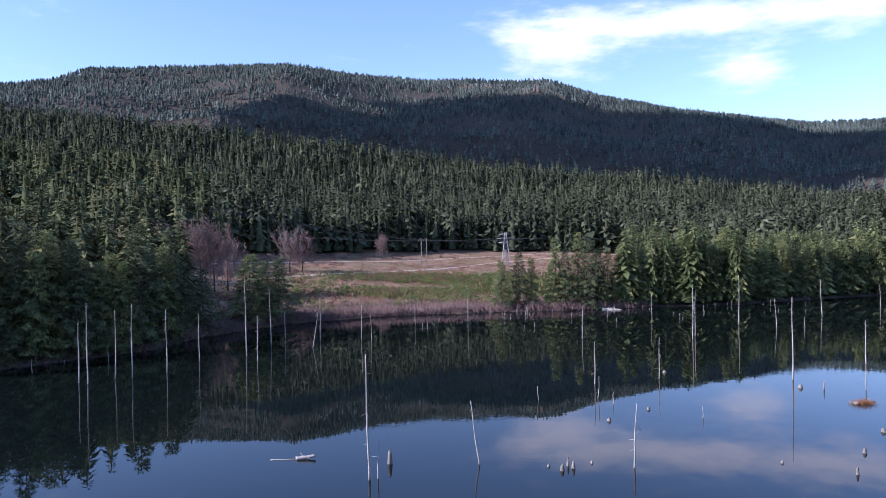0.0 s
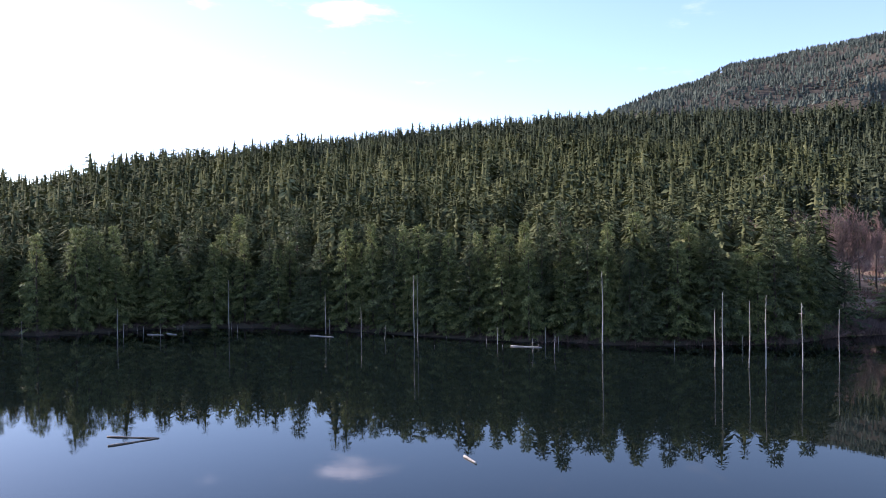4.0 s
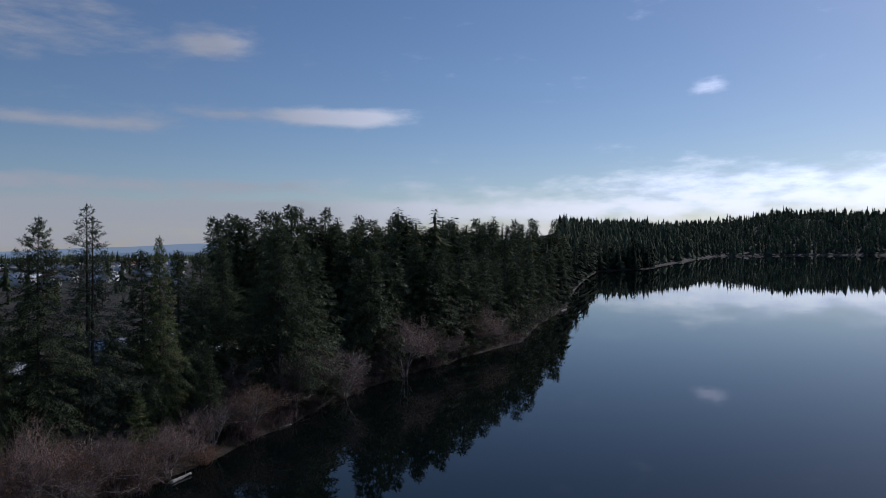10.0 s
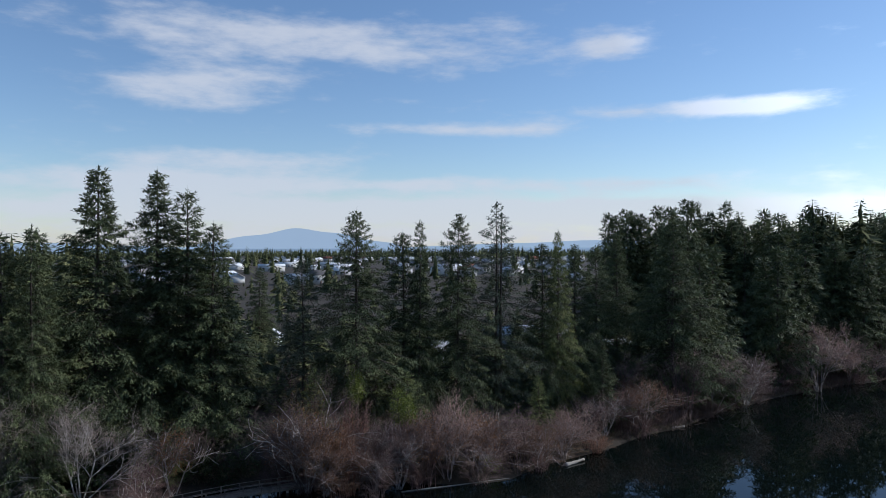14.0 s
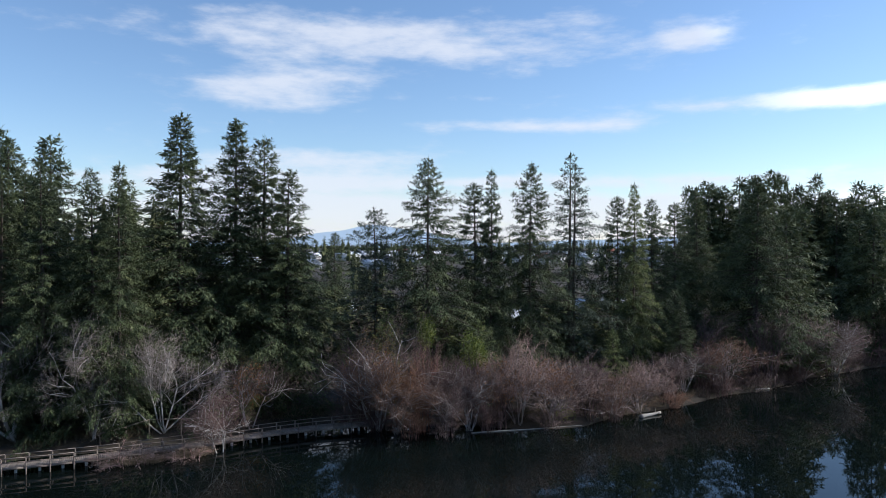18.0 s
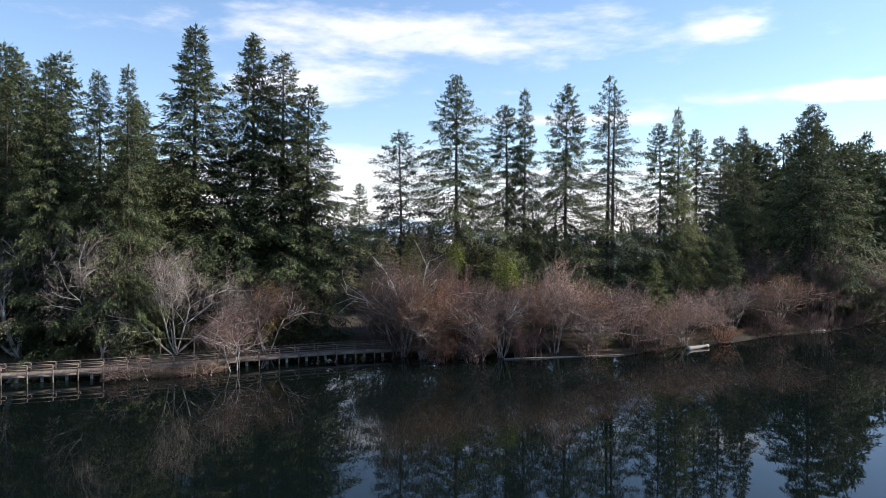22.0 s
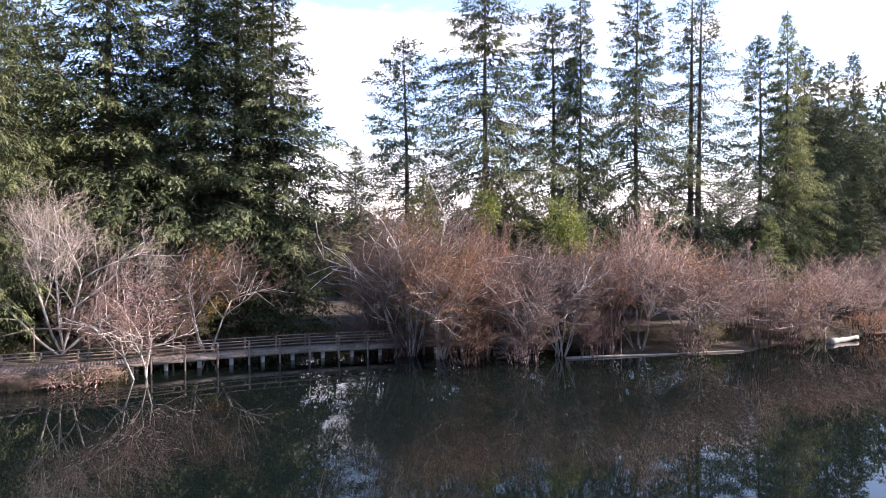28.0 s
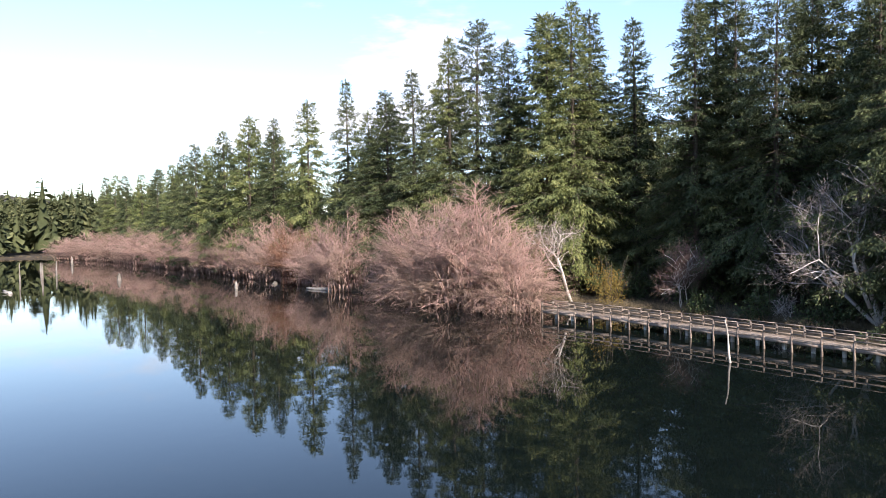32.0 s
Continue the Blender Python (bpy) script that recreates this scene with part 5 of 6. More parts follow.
# ---------------------------------------------------------------- the open slope: brush, broom, track
lowbrush = Soup()
for _ in range(1500):
    s_ = -15 + g.rand() * 37
    r = shore_at(s_) + g.rand() ** 1.5 * 34 + 0.5
    c = (-math.sin(radians(s_)) * r, math.cos(radians(s_)) * r, float(ground(s_, r)))
    n = 16
    p = np.array(c) + g.randn(n, 3) * [0.8, 0.8, 0]
    d = unit(g.randn(n, 3) * 0.55 + [0, 0, 1.0])
    lowbrush.add(*needles(p, p + d * (1.8 + 2.4 * g.rand(n))[:, None], 0.12), np.repeat(np.clip(0.45 + 0.35 * g.randn(n), 0, 1), 4))
for _ in range(320):
    s_ = 21 + g.rand() * 66
    r = shore_at(s_) + g.rand() * 7 - 0.5
    c = (-math.sin(radians(s_)) * r, math.cos(radians(s_)) * r, float(ground(s_, r)))
    p = np.array(c) + g.randn(12, 3) * [0.8, 0.8, 0]
    d = unit(g.randn(12, 3) * 0.6 + [0, 0, 1.0])
    lowbrush.add(*needles(p, p + d * (1.0 + 1.8 * g.rand(12))[:, None], 0.06), np.repeat(np.clip(0.25 + 0.2 * g.randn(12), 0, 1), 4))
for _ in range(380):
    s_ = 138.5 + g.rand() * 27
    r = shore_at(s_) + g.rand() * 9 - 0.3
    c = (-math.sin(radians(s_)) * r, math.cos(radians(s_)) * r, float(ground(s_, r)))
    p = np.array(c) + g.randn(14, 3) * [0.7, 0.7, 0]
    d = unit(g.randn(14, 3) * 0.6 + [0, 0, 1.0])
    lowbrush.add(*needles(p, p + d * (1.2 + 2.0 * g.rand(14))[:, None], 0.04), np.repeat(np.clip(0.3 + 0.2 * g.randn(14), 0, 1), 4))
tagged(part("brush", lowbrush, M_TWIG), "leafless reddish brush along the far shore", "brush", kind="stuff")
heath = Soup()
for _ in range(2600):
    s_ = -13 + g.rand() * 34
    r = shore_at(s_) + 25 + g.rand() * 230
    if not meadow(s_, r):
        continue
    c = (-math.sin(radians(s_)) * r, math.cos(radians(s_)) * r, float(ground(s_, r)))
    p = np.array(c) + g.randn(12, 3) * [1.2, 1.2, 0]
    d = unit(g.randn(12, 3) * 0.7 + [0, 0, 0.8])
    heath.add(*needles(p, p + d * (0.8 + 1.3 * g.rand(12))[:, None], 0.20), np.repeat(np.clip(0.5 + 0.3 * g.randn(12), 0, 1), 4))
tagged(part("brush", heath, M_TWIG_RUST), "low orange-brown dead bracken over the open slope", "brush", kind="stuff")
broom, bracken = Soup(), Soup()
for i in range(3600):
    s_ = np.clip(1 + 7.0 * g.randn(), -13, 20)
    r = shore_at(s_) + 22 + g.rand() * 120
    if wobble(s_ * 6.0, r, 16, 2) < (-0.35 if i % 3 else 0.0) or not meadow(s_, r):
        continue
    z = float(ground(s_, r))
    w = 0.9 + 1.6 * g.rand() ** 1.5
    (broom if i % 3 else bracken).add(*leaf_cloud((-math.sin(radians(s_)) * r, math.cos(radians(s_)) * r, z + w * 0.5), (w * 1.5, w * 1.5, w), 34, 0.8, g), np.clip(0.45 + 0.3 * g.randn(), 0, 1))
tagged(part("brush", bracken, M_TWIG_RUST), "tangled rusty bracken and bramble over the open slope", "brush", kind="stuff")
tagged(part("brush", broom, M_BROOM), "low green broom bushes scattered over the open slope", "bushes", kind="stuff")


def track(rows, width):
    """A gravel track lying on the slope, along azimuth and distance rows."""
    pts = []
    for i in np.linspace(0, len(rows) - 1, 60):
        az, r = (np.interp(i, range(len(rows)), [q[k] for q in rows]) for k in (0, 1))
        pts.append((az, r))
    v = []
    for az, r in pts:
        for o in (-width, width):
            rr = r + o
            v.append((-math.sin(radians(az)) * rr, math.cos(radians(az)) * rr, float(ground(az % 360, rr)) + 0.35))
    i = np.arange(len(pts) - 1) * 2
    return Soup().add(v, np.concatenate([np.stack([i, i + 1, i + 3], 1), np.stack([i, i + 3, i + 2], 1)]))


tagged(part("road", track([(20, 345), (14, 385), (8, 405), (2, 430), (-3, 470), (-8, 495)], 2.2), M_TRACK), "pale dirt track across the open slope", "track", kind="structure")
tagged(part("road", track([(21, 395), (14, 430), (8, 450), (0, 490), (-6, 512), (-13, 515)], 1.8), M_TRACK), "pale dirt track below the wood's edge", "track", kind="structure")
tagged(part("road", track([(3, 282), (0, 287), (-3, 290), (-6, 292)], 1.6), M_TRACK), "pale bare earth above the far shore", "track", kind="structure")

# ---------------------------------------------------------------- power line


def steel_tower(x, y, h):
    z = land(x, y)
    t = thing("power_tower", (x, y, z), "grey steel lattice power tower with three cross-arms", "tower")
    legs = []
    half = lambda q: 2.6 * (1 - q) ** 1.3 + 0.55
    qs = np.linspace(0, 1, 9)
    for sx in (-1, 1):
        for sy in (-1, 1):
            p = np.array([(sx * half(q), sy * half(q), q * h) for q in qs])
            part("leg", Soup().add(*polyline(p, np.full(9, 0.13), 4)), M_STEEL, t)
            legs.append(p)
    s = Soup()
    for a, b in ((0, 1), (0, 2), (1, 3), (2, 3)):
        s.add(*tubes(legs[a][:-1], legs[b][1:], 0.07, 0.07, 3))
        s.add(*tubes(legs[b][:-1], legs[a][1:], 0.07, 0.07, 3))
        s.add(*tubes(legs[a], legs[b], 0.06, 0.06, 3))
    part("bracing", s, M_STEEL, t)
    for q, w in ((0.70, 4.6), (0.82, 5.6), (0.94, 4.2)):
        c = Soup()
        for sy in (-0.5, 0.5):
            c.add(*tubes([(-w, 0, q * h), (-w, 0, q * h)], [(0, sy, q * h + 0.9), (0, sy, q * h - 0.1)], 0.08, 0.08, 3))
            c.add(*tubes([(w, 0, q * h), (w, 0, q * h)], [(0, sy, q * h + 0.9), (0, sy, q * h - 0.1)], 0.08, 0.08, 3))
        part("cross_arm", c, M_STEEL, t)
    return t


def h_pole(x, y, h, label):
    z = land(x, y)
    t = thing("power_pole", (x, y, z), label, "power pole", "wooden power poles")
    for sx in (-1.6, 1.6):
        part("pole", Soup().add(*tubes([(sx, 0, -0.5)], [(sx, 0, h)], 0.26, 0.19, 8)), M_SNAG, t)
    part("cross_arm", Soup().add(*box((0, 0, h - 1.0), (7.0, 0.25, 0.35))), M_POST, t)
    for sx in (-3.2, 0, 3.2):
        part("insulator", Soup().add(*tubes([(sx, 0, h - 2.0)], [(sx, 0, h - 1.17)], 0.12, 0.08, 6)), M_STEEL, t)
    return t


steel_tower(27.5, 450, 32.4 - land(27.5, 450))
h_pole(-24.7, 449, 29.3 - land(-24.7, 449), "pair of pale wooden poles with a cross-arm carrying cables")
h_pole(93.5, 552, 34.2 - land(93.5, 552), "pair of wooden poles with a cross-arm behind the firs")
h_pole(-190, 392, 30, "pair of wooden poles with a cross-arm among trees")


def cable(a, b, sag, label):
    q = np.linspace(0, 1, 24)
    p = np.array(a)[None] * (1 - q)[:, None] + np.array(b)[None] * q[:, None]
    p[:, 2] -= sag * 4 * q * (1 - q)
    return tagged(part("power_cable", Soup().add(*polyline(p, np.full(24, 0.055), 4)), M_CABLE), label, "cable", "power cables")


for dx in (-3.2, 0, 3.2):
    cable((-24.7 + dx, 449, 28.1), (93.5 + dx, 552, 33.0), 3.0, "dark power cable slung between wooden poles")
    cable((-24.7 + dx, 449, 28.1), (-190 + dx, 392, land(-190, 392) + 28.0), 4.0, "dark power cable slung over the open slope")
    cable((93.5 + dx, 552, 33.0), (260 + dx, 640, 40.0), 4.0, "dark power cable running on over the woods")
for dx in (-4.5, 4.5):
    cable((27.5 + dx, 450, 28.5), (-170 + dx, 440, 40), 5.0, "dark power cable from the steel tower")
    cable((27.5 + dx, 450, 28.5), (240 + dx, 520, 40), 5.0, "dark power cable from the steel tower")

# ---------------------------------------------------------------- dead standing trunks, stumps and logs in the lake
SNAGS = [(-76.6, 137.4, 12.1), (-74.2, 136.2, 15.9), (-71.4, 141.8, 13.9), (-68.5, 142.8, 15.1), (-63.2, 147.6, 13.6), (-61.6, 161.6, 11.4), (-52.8, 169.1, 19.2), (-47.7, 160.7, 10.4), (-51.9, 187.8, 15.5),
         (-50.9, 198.7, 10.5), (-40.7, 197.9, 10.4), (-28.9, 197.0, 9.5), (-26.0, 196.7, 7.1), (-15.9, 229.3, 6.5), (1.3, 235.7, 12.3), (-11.2, 79.4, 14.3), (31.9, 192.2, 9.2)]
SNAGS += [(24.1, 131.8, 7.9), (22.4, 120.0, 3.8), (37.3, 136.6, 7.9), (63.0, 237.8, 8.2), (61.0, 189.9, 13.6), (63.4, 195.4, 12.4), (84.8, 219.6, 15.2), (61.7, 134.3, 15.5), (100.7, 211.0, 3.3), (83.9, 149.6, 9.3), (69.9, 124.8, 3.5),
          (35.4, 106.2, 1.7), (12.2, 119.1, 2.4), (24.0, 115.8, 1.9), (155.0, 266.3, 8.4)]
SNAGS += [(-165.7, 108.2, 8.6), (-158.8, 111.1, 4.1), (-155.6, 118.9, 17.3), (-111.2, 126.7, 4.3), (-103.0, 134.4, 19.3), (-157.9, 122.0, 17.1), (-179.9, 105.1, 12.4), (-212.1, 56.6, 8.6), (-212.2, 89.4, 15.3), (-229.3, 75.1, 8.6), (-10.3, 79.9, 4.5)]
TILTED = [(-39.5, 181.8, 9.5, 1.6, 0.3), (1.5, 84.9, 7.7, -1.1, 0.0), (19.5, 83.2, 7.6, 0.4, -0.1), (92.9, 211.7, 8.7, -0.6, 0.3), (120.5, 240.4, 12.4, -0.4, 0.2)]


def snag(x, y, h, dx, dy, g):
    """A dead bleached trunk standing in the water, with broken branch stubs."""
    t = thing("dead_trunk", (x, y, 0), "bleached dead tree trunk standing in the lake", "dead tree", "dead trunks in the lake")
    q = np.linspace(0, 1, 8)
    r = (0.06 + 0.005 * h) * (1 - 0.72 * q) + 0.015
    p = np.stack([dx * q + 0.05 * np.sin(q * 7 + x), dy * q + 0.05 * np.cos(q * 6 + y), -0.8 + (h + 0.8) * q], 1)
    part("trunk", Soup().add(*polyline(p, r, 6)), M_SNAG, t)
    n = int(h * 1.1) if h > 3 else 0
    if n and g.rand() < 0.75:
        z = h * (0.25 + 0.7 * g.rand(n))
        base = np.stack([np.interp(z, p[:, 2], p[:, 0]), np.interp(z, p[:, 2], p[:, 1]), z], 1)
        a = g.rand(n) * 6.28
        part("branch_stub", Soup().add(*needles(base, base + np.stack([np.cos(a), np.sin(a), 0.5 * g.randn(n) - 0.2], 1) * (0.3 + 0.9 * g.rand(n))[:, None], 0.035)), M_SNAG, t)
    return t


g = np.random.RandomState(77)
for x, y, h in SNAGS:
    snag(x, y, h, 0.15 * g.randn(), 0.1 * g.randn(), g)
for row in TILTED:
    snag(*row, g)
for _ in range(46):
    s_ = -26 + g.rand() * 24
    r = shore_at(s_) - 1 - g.rand() ** 2 * 60
    snag(-math.sin(radians(s_)) * r, math.cos(radians(s_)) * r, 0.5 + 2.2 * g.rand() ** 2, 0.1 * g.randn(), 0, g)
for _ in range(26):
    s_ = 24 + g.rand() * 60
    r = shore_at(s_) - 2 - g.rand() ** 2 * 18
    snag(-math.sin(radians(s_)) * r, math.cos(radians(s_)) * r, 0.6 + 5 * g.rand() ** 2.2, 0.1 * g.randn(), 0, g)


def stump(x, y, h, r, label="weathered stump standing out of the lake"):
    gg = np.random.RandomState(int(abs(x * 31 + y * 17)) % 9999)
    t = thing("stump", (x, y, 0), label, "stump", "stumps in the lake")
    p = np.array([(0, 0, -0.6), (0.02, 0, h * 0.2), (0.03, 0.02, h * 0.7), (0.05, 0.03, h)])
    v, f = polyline(p, np.array([1.05, 0.9, 0.62, 0.3]) * r, 9)
    v = v + 0.10 * r * gg.randn(*v.shape)
    part("trunk", Soup().add(v, f), M_STUMP, t)
    return t


for x, y, h, r in [(11, 82.4, 0.7, 0.35), (12.4, 83, 0.9, 0.25), (11.9, 84, 1.0, 0.2), (-9.5, 85.3, 1.7, 0.35), (9.6, 83.8, 0.3, 0.2), (14.9, 85, 0.3, 0.2), (21.1, 104.9, 0.5, 0.35), (37.4, 84.6, 0.3, 0.2), (49.2, 88.4, 0.6, 0.3), (43.9, 80.4, 0.8, 0.2), (59.5, 126.7, 0.6, 0.4),
                   (62.8, 125.1, 1.6, 0.12), (57, 97.8, 0.5, 0.4), (28.7, 111.7, 0.4, 0.3), (39.9, 142.3, 0.5, 0.4), (137.1, 9.9, 1.3, 0.4), (109.5, -14.3, 1.1, 0.3), (117.8, -19, 0.4, 0.5), (147, 26.6, 3.2, 0.22), (160.4, 29.2, 3.0, 0.2), (214.3, 45.5, 2.5, 0.4), (139.7, 27.5, 3.4, 0.16), (170, 36, 2.5, 0.25), (180, 40, 2, 0.3)]:
    stump(x, y, h, r)
snag(42.7, -51.8, 2.45, 0.4, 0.3, np.random.RandomState(4))


def log(a, b, r, label, mat=None, knots=6, lift=0.0):
    """A log afloat from a to b: tapered, a little bent, with broken ends and stubs."""
    gg = np.random.RandomState(int(abs(a[0] * 13 + b[1] * 29)) % 9999)
    c = ((a[0] + b[0]) / 2, (a[1] + b[1]) / 2)
    t = thing("log", (*c, 0), label, "log", "logs on the lake")
    q = np.linspace(0, 1, 9)
    L = math.hypot(b[0] - a[0], b[1] - a[1])
    p = np.stack([(a[0] - c[0]) * (1 - q) + (b[0] - c[0]) * q + 0.01 * L * np.sin(q * 5), (a[1] - c[1]) * (1 - q) + (b[1] - c[1]) * q, r * 0.35 + lift * q + 0.02 * np.sin(q * 9)], 1)
    part("trunk", Soup().add(*polyline(p, r * (1 - 0.45 * q) * (1 + 0.08 * gg.randn(9)), 8)), mat or M_SNAG, t)
    if knots:
        i = gg.randint(1, 8, knots)
        d = unit(gg.randn(knots, 3) * [1, 1, 0.7] + [0, 0, 0.5])
        part("branch_stub", Soup().add(*needles(p[i], p[i] + d * (r * (2.5 + 3 * gg.rand(knots)))[:, None], r * 0.25)), mat or M_SNAG, t)
    return t


FLOAT = "bleached log floating on the lake"
log((-105.5, 26.6), (-100.1, 31.6), 0.14, "long dark pole floating in a vee with another", M_POST, 0)
log((-100.6, 25.4), (-99.9, 31.9), 0.14, "long dark pole floating in a vee with another", M_POST, 0)
log((-24.6, 86.9), (-21.3, 87.2), 0.08, "thin pale pole trailing from a floating log", None, 0)
log((-21.4, 87.1), (-19.0, 87.5), 0.30, FLOAT, None, 4, 0.25)
log((-65.7, 57.9), (-62.6, 57.1), 0.2, FLOAT, None, 3)
log((53.3, 272), (60.0, 269), 0.5, FLOAT, None, 8)
log((158, 319), (166, 321), 0.5, FLOAT, None, 8)
log((-117.5, -153.3), (-123, -160), 0.4, FLOAT, None, 8)
log((-128, -161), (-134, -168), 0.3, FLOAT, None, 5)
log((-182, -208), (-190, -214), 0.4, FLOAT, None, 6)
log((3.6, -75.4), (-8.2, -79.6), 0.10, "long thin pale pole lying along the bank", None, 2)
log((-15.4, -84.0), (-18.0, -85.9), 0.26, "bleached white log end at the water's edge", None, 3, 0.12)
log((-33.6, -100.3), (-35.8, -101.6), 0.22, "pale log at the water's edge", None, 3)
log((8, -74.6), (5, -74.9), 0.09, "fallen dark branch at the water's edge", M_BARK, 9, 0.5)
log((112, 17), (118, 20.5), 0.25, FLOAT, None, 5)
log((102, -28), (106, -24.5), 0.3, FLOAT, None, 2)
log((62, 114), (66, 115.5), 0.25, FLOAT, None, 8)
tuft = thing("grass_tussock", (63.5, 114.3, 0), "tuft of orange dead grass on a floating log", "grass")
part("tuft", grass_soup([(0, 0, 0.0), (0.8, 0.2, 0), (-0.8, 0, 0)], 1.0, 160, np.random.RandomState(9), 0.6), M_RUST_LEAF, tuft)
for a, b in (((-216, 66), (-211, 69)), ((-214, 71), (-209, 72)), ((-180, 100), (-172, 103)), ((-126, 127), (-119, 131))):
    log(a, b, 0.22, FLOAT, None, 5)
log((-440, -486), (-405, -494), 1.2, "pale gravelly beach strip with driftwood far over the lake", None, 6)

# ---------------------------------------------------------------- lakeside trees on the far shore, each a thing
KIT_S = []
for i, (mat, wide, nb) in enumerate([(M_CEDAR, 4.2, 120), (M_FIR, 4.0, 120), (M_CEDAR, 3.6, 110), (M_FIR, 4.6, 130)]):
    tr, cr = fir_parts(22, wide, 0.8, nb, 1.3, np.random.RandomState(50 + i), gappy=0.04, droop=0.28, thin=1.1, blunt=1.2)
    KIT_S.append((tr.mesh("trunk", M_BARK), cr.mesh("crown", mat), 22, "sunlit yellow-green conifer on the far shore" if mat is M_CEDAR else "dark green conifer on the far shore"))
FAR_TREES = [(355.5, 6, -0.9, 1, 1.1), (349.8, 4, 0.0, 3, 1.1), (352.6, 7, 0.2, 2, 1.1), (346.6, 6, 0.2, 0, 1.1), (17.0, 7, -0.74, 0, 1.8), (16.0, 11, -1.3, 0, 1.6), (14.8, 6, -1.0, 1, 1.4), (356.9, 5, -1.6, 0, 1.2), (350.8, 8, 0.6, 2, 1.1), (351.8, 6, -0.6, 1, 1.0), (347.5, 7, -0.4, 0, 1.2), (344.8, 9, 1.1, 1, 1.3), (342.7, 6, 0.3, 2, 1.0), (341.4, 12, 0.1, 1, 1.1), (339.8, 9, 0.8, 0, 1.0), (337.0, 2, -0.9, 2, 1.6),
             (345.8, 5, -0.9, 2, 1.1), (343.8, 5, -0.6, 0, 1.1), (340.6, 4, -0.5, 0, 1.1), (338.6, 5, -0.2, 2, 1.1), (336, 9, 0.4, 0, 1.1), (334, 4, -0.4, 2, 1.1), (332, 5, -0.3, 0, 1.1), (330, 5, -0.2, 2, 1.1), (348.5, 5, -1.0, 0, 1.1), (353, 5, -1.9, 2, 0.9), (335, 8, 0.0, 1, 1.1), (333, 10, 0.3, 3, 1.1), (331, 8, 0.4, 0, 1.1), (354.5, 9, -1.4, 2, 1.0), (346.3, 14, -1.0, 3, 1.0), (349.2, 10, -0.8, 3, 1.0), (45.9, 6, 1.1, 0, 1.0), (43.3, 1.5, 0.07, 2, 0.9), (40.7, 12, 3.0, 3, 1.1), (37.05, 4, -0.9, 2, 0.9), (39.7, 14, 0.5, 0, 1.0),
             (51.0, 4, -0.4, 3, 0.9), (50.0, 2, -3.1, 2, 0.9), (34.8, 12, 2.1, 0, 1.2), (32.5, 9, 1.9, 1, 1.2), (27.6, 3, -3.0, 1, 1.2), (29.5, 6, 0.6, 3, 1.2), (22.9, 7, 1.3, 3, 1.1), (25, 6, 1.6, 1, 1.2), (67.9, 6, -0.9, 2, 1.2), (72.0, 2, -1.9, 2, 1.6), (59.4, 5, -1.1, 2, 1.0), (66.3, 20, 2.2, 0, 1.2),
             (61.9, 16, 2.8, 1, 1.1), (75.1, 3, -1.0, 0, 1.1), (54, 8, 1.2, 3, 1.1), (57, 10, 1.6, 1, 1.1), (64, 5, 0.2, 3, 1.1), (70, 8, 1.2, 1, 1.1), (78, 6, 0.2, 3, 1.1), (20.5, 3, -1.8, 1, 1.1), (53, 3, -2.0, 2, 1.0), (47.8, 10, 1.6, 1, 1.1)]
g = np.random.RandomState(6)
for az in np.arange(22.3, 84, 0.85):
    FAR_TREES.append((az + 0.5 * g.rand(), 2 + 9 * g.rand(), 1.5 - 3.6 * g.rand(), int(g.choice([0, 2, 0, 1, 3, 2])), 0.8 + 0.45 * g.rand()))
# a tall dark stand well behind the point's shore, lower trees with gaps along the water
for az in np.arange(138.8, 166.5, 0.45):
    r = max(float(shore_at(az)) + 48, 172) + 55 * g.rand()
    FAR_TREES.append((az, r - float(shore_at(az)), (3.1 if 157 < az < 163 else 2.4 if az > 149 else 2.0) - 1.9 * g.rand() ** 1.2, 1 if g.rand() < 0.5 else 3, 1.15))
for az in np.arange(138.8, 160, 0.9):
    if not (155.4 < az < 158.6 or 150.9 < az < 152.0):
        FAR_TREES.append((az, 5 + 9 * g.rand(), -0.1 - 1.5 * g.rand(), 1 if g.rand() < 0.6 else 3, 1.2))
for az, back, el, k, wide in FAR_TREES:
    r = float(shore_at(az)) + back
    x, y, z = -math.sin(radians(az)) * r, math.cos(radians(az)) * r, float(ground(az, r)) - 0.2
    top = 27 + r * math.tan(radians(el))
    tr, cr, h0, label = KIT_S[k]
    t = thing("conifer_tree", (0, 0, 0), label, "tree", "conifers on the far shore")
    s_ = (top - z) / h0
    w = (1.0 if 120 < az < 170 else 1.12) * wide * s_ ** 0.6
    t.matrix_basis = Matrix.LocRotScale(Vector((x, y, z)), Euler((0, 0, g.rand() * 6.28)), Vector((w, w, s_)))
    part("trunk", tr, None, t)
    part("crown", cr, None, t)

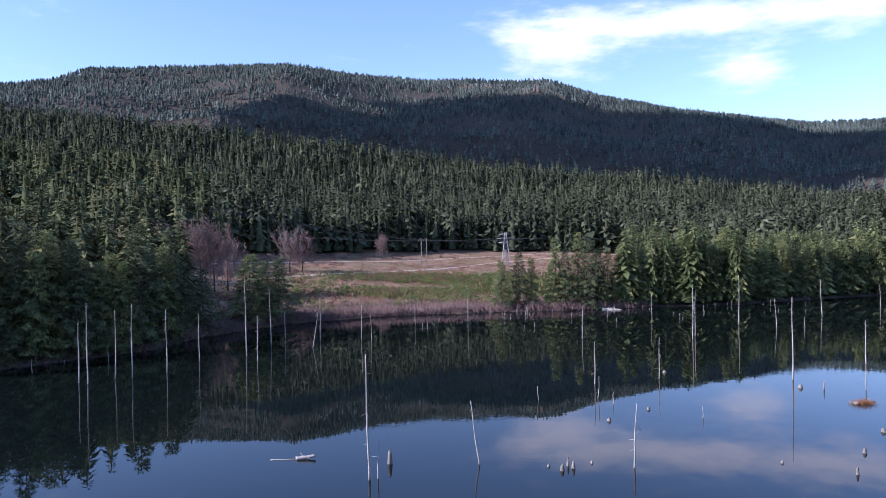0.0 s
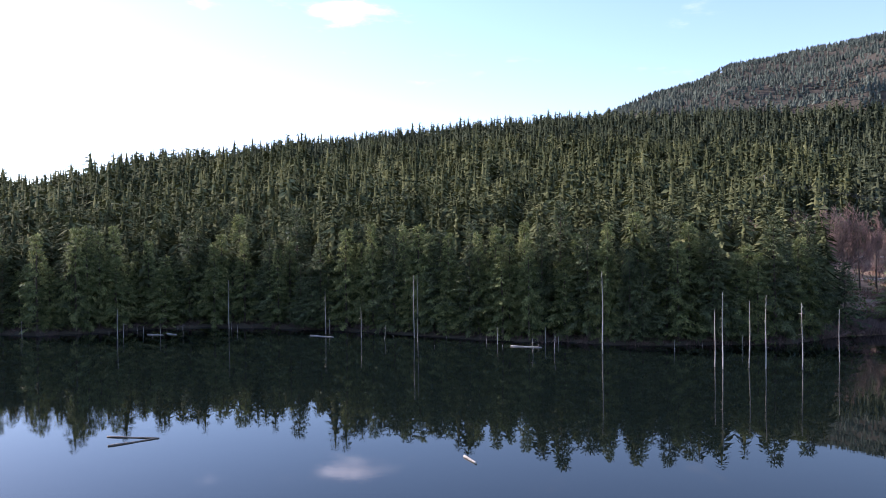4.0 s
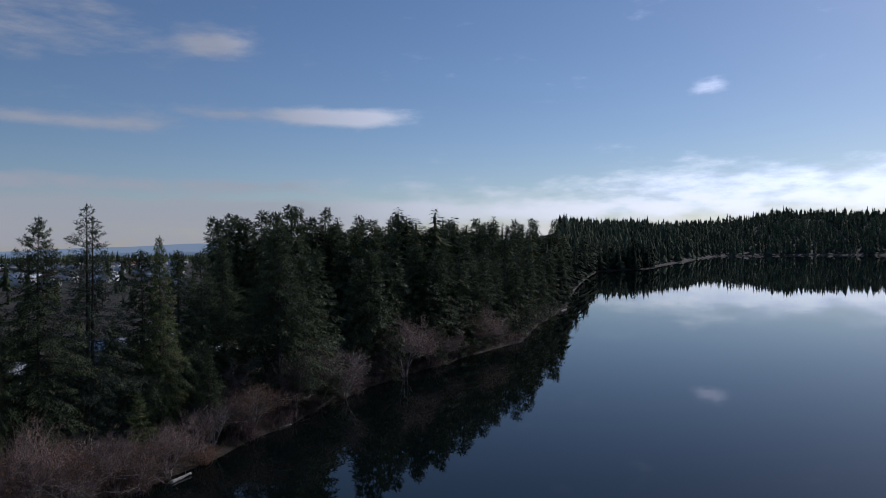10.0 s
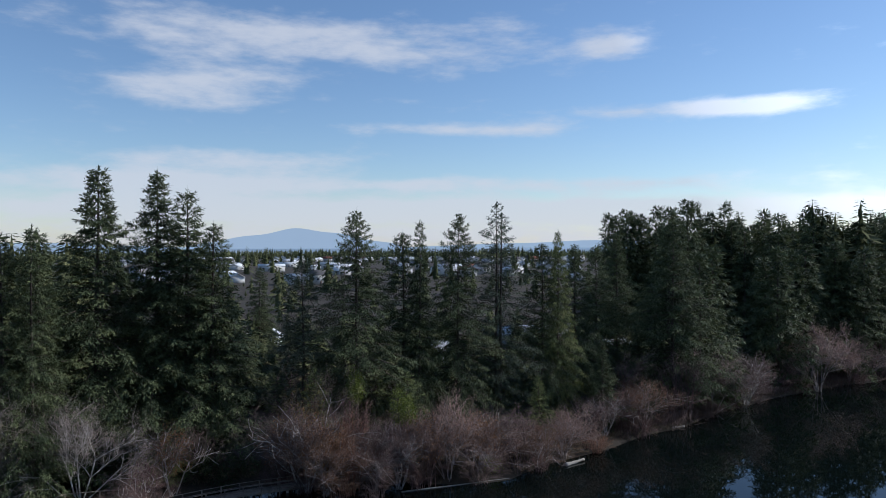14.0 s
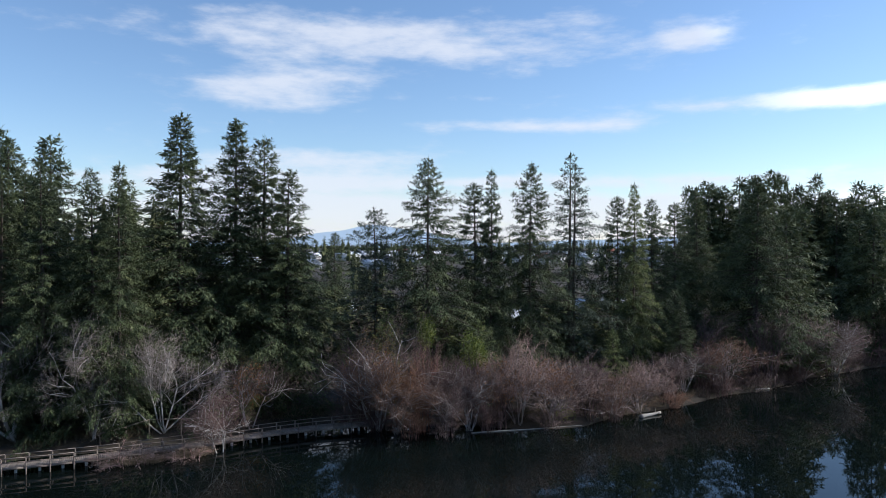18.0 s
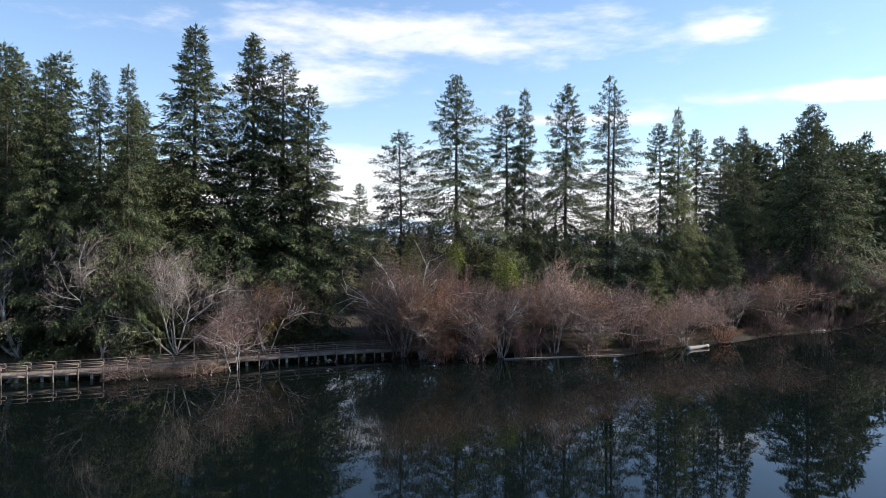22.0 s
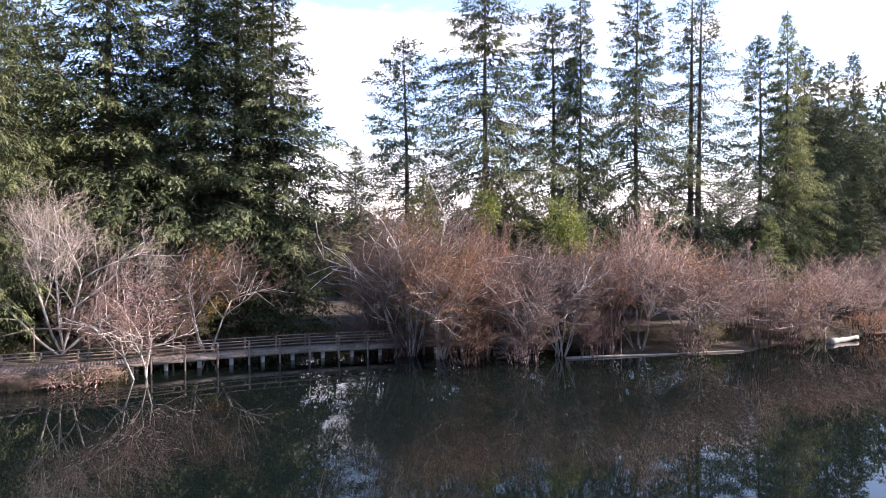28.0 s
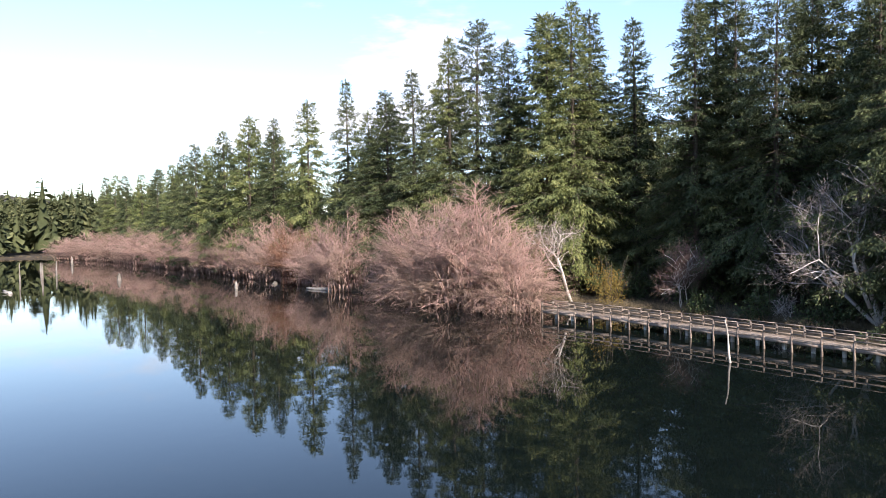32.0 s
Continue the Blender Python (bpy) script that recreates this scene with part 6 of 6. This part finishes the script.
# bare alders above the far wood
ALDER = [dome_soup(11.0, 4.0, 34, 18, np.random.RandomState(60 + i), 0.42, foot_width=0.2, low=1.0, thick=2.2)[1].mesh("bare_crown", m) for i, m in enumerate((M_TWIG, M_TWIG_GREY, M_TWIG))]
ALDER_STEM = Soup().add(*polyline(np.array([(0, 0, -0.5), (0.1, 0, 2.5), (0.2, 0.1, 6.0)]), np.array([0.22, 0.17, 0.06]), 6)).mesh("trunk", M_BARK)
for i, (az, r, el, wide) in enumerate([(28.3, 296, 1.2, 0.9), (27.2, 298, 1.5, 1.1), (26, 302, 1.4, 1.2), (24.9, 306, 1.6, 1.2), (23.8, 310, 1.6, 1.2), (22.7, 312, 1.8, 1.2), (21.6, 316, 1.8, 1.3), (20.6, 320, 1.9, 1.3), (19.6, 324, 1.8, 1.2), (18.6, 328, 1.6, 1.2), (13.9, 400, 1.3, 1.6), (12.9, 404, 1.0, 1.2), 
                                       (6.5, 470, 0.9, 0.8)]):
    x, y, z = -math.sin(radians(az)) * r, math.cos(radians(az)) * r, float(ground(az, r)) - 0.2
    t = thing("alder_tree", (x, y, z), "leafless pinkish-grey alder at the wood's edge", "tree", "bare alders on the slope", turn=i * 67)
    tall = max(27 + r * math.tan(radians(el)) - z, 7) / 11
    t.matrix_basis = Matrix.LocRotScale(Vector((x, y, z)), Euler((0, 0, i * 1.17)), Vector((wide * 1.6, wide * 1.6, tall)))
    part("trunk", ALDER_STEM, None, t)
    part("bare_crown", ALDER[i % 3], None, t)

# ---------------------------------------------------------------- the town behind the shore


def house_kind(w, d, h, roof_h, roof_mat):
    """Wall, roof, window and door meshes of one house, its base at the origin."""
    wall = Soup().add(*box((0, 0, h / 2 - 0.2), (w, d, h + 0.4)))
    wall.add([(-w / 2, -d / 2, h), (-w / 2, d / 2, h), (-w / 2, 0, h + roof_h * 0.98), (w / 2, -d / 2, h), (w / 2, d / 2, h), (w / 2, 0, h + roof_h * 0.98)], [(0, 1, 2), (3, 5, 4)])
    roof = Soup()
    e, th = 0.5, 0.22
    for sy in (-1, 1):
        v = [(-w / 2 - e, sy * (d / 2 + e), h - roof_h * e / (d / 2)), (w / 2 + e, sy * (d / 2 + e), h - roof_h * e / (d / 2)), (w / 2 + e, 0, h + roof_h), (-w / 2 - e, 0, h + roof_h)]
        v = v + [(a, b, c + th) for a, b, c in v]
        roof.add(v, [(0, 1, 2), (0, 2, 3), (4, 6, 5), (4, 7, 6), (0, 4, 5), (0, 5, 1), (0, 3, 7), (0, 7, 4), (1, 5, 6), (1, 6, 2)])
    win = Soup().add(*box((0, 0, 0), (1.5, 0.10, 1.2)))
    door = Soup().add(*box((0, 0, 0), (1.0, 0.12, 2.05)))
    chim = Soup().add(*box((0, 0, 0), (0.7, 0.7, 1.8)))
    return dict(wall=wall.mesh("wall", M_WALL), roof=roof.mesh("roof", roof_mat), window=win.mesh("window", M_GLASS), door=door.mesh("door", M_DOOR), chimney=chim.mesh("chimney", M_ROOF_DARK), size=(w, d, h, roof_h))


def house(kind, x, y, turn, label):
    w, d, h, rh = kind["size"]
    t = thing("house", (x, y, land(x, y)), label, "house", "houses of the town", turn=turn)
    part("wall", kind["wall"], None, t)
    roof = part("roof", kind["roof"], None, t)
    c = part("chimney", kind["chimney"], None, roof)
    c.location = (w * 0.25, 0.8, h + rh * 0.9)
    for sy in (-1, 1):
        for sx in (-0.3, 0.05, 0.34):
            o = part("window", kind["window"], None, t)
            o.location = (sx * w, sy * (d / 2 + 0.03), h * 0.55)
    o = part("door", kind["door"], None, t)
    o.location = (-0.12 * w, d / 2 + 0.04, 1.02)
    return t


KINDS = [house_kind(12, 8, 3.2, 2.2, M_ROOF), house_kind(10, 8, 5.4, 2.4, M_ROOF_DARK), house_kind(16, 7, 3.0, 1.6, M_ROOF), house_kind(11, 9, 4.4, 2.6, M_ROOF_RED), house_kind(20, 10, 4.5, 1.4, M_ROOF)]
WORDS = ["single-storey white house with a pale metal roof", "two-storey pale house with a dark roof", "long low white house with a pale roof", "pale house with a red-brown roof", "large white building with a low pale roof"]
g = np.random.RandomState(90)
for i in range(170):
    az, r = 168 + g.rand() * 36, 400 + 900 * g.rand()
    k = g.choice(5, p=[0.32, 0.2, 0.25, 0.08, 0.15])
    house(KINDS[k], -math.sin(radians(az)) * r, math.cos(radians(az)) * r, g.choice([0, 90, 20, 110, 75]) + 6 * g.randn(), WORDS[k])
for x, y, k, turn in [(-62, -205, 2, 20), (-50, -190, 0, 10), (-34, -150, 2, 30), (-22, -165, 4, 15), (2, -150, 2, 0), (72, -112, 0, 30), (104, -72, 2, -30), (92, -88, 0, 40), (118, -52, 4, -35), (55, -125, 2, 20), (40, -160, 0, 80)]:
    house(KINDS[k], x, y, turn, WORDS[k])
s = Soup()
for x, y, w, d in [(-16, -128, 30, 8), (4, -122, 26, 6), (-21, -107, 9, 3)]:
    s.add(*box((x, y, land(x, y) + 0.35), (w, d, 0.6), 20))
tagged(part("lawn", s, M_LAWN), "bright green mown lawn between the trees", "lawn", kind="structure")
# radio mast on the far hill
x, y = -math.sin(radians(138.3)) * 1000, math.cos(radians(138.3)) * 1000
mast = thing("radio_mast", (x, y, land(x, y)), "thin lattice radio mast on the far hill", "mast")
part("pole", Soup().add(*tubes([(0, 0, 0)], [(0, 0, 33)], 0.9, 0.6, 6)), M_STEEL, mast)
part("antenna", Soup().add(*tubes([(-2, 0, 30), (-2, 0, 27)], [(2, 0, 30), (2, 0, 27)], 0.5, 0.5, 4)), M_STEEL, mast)
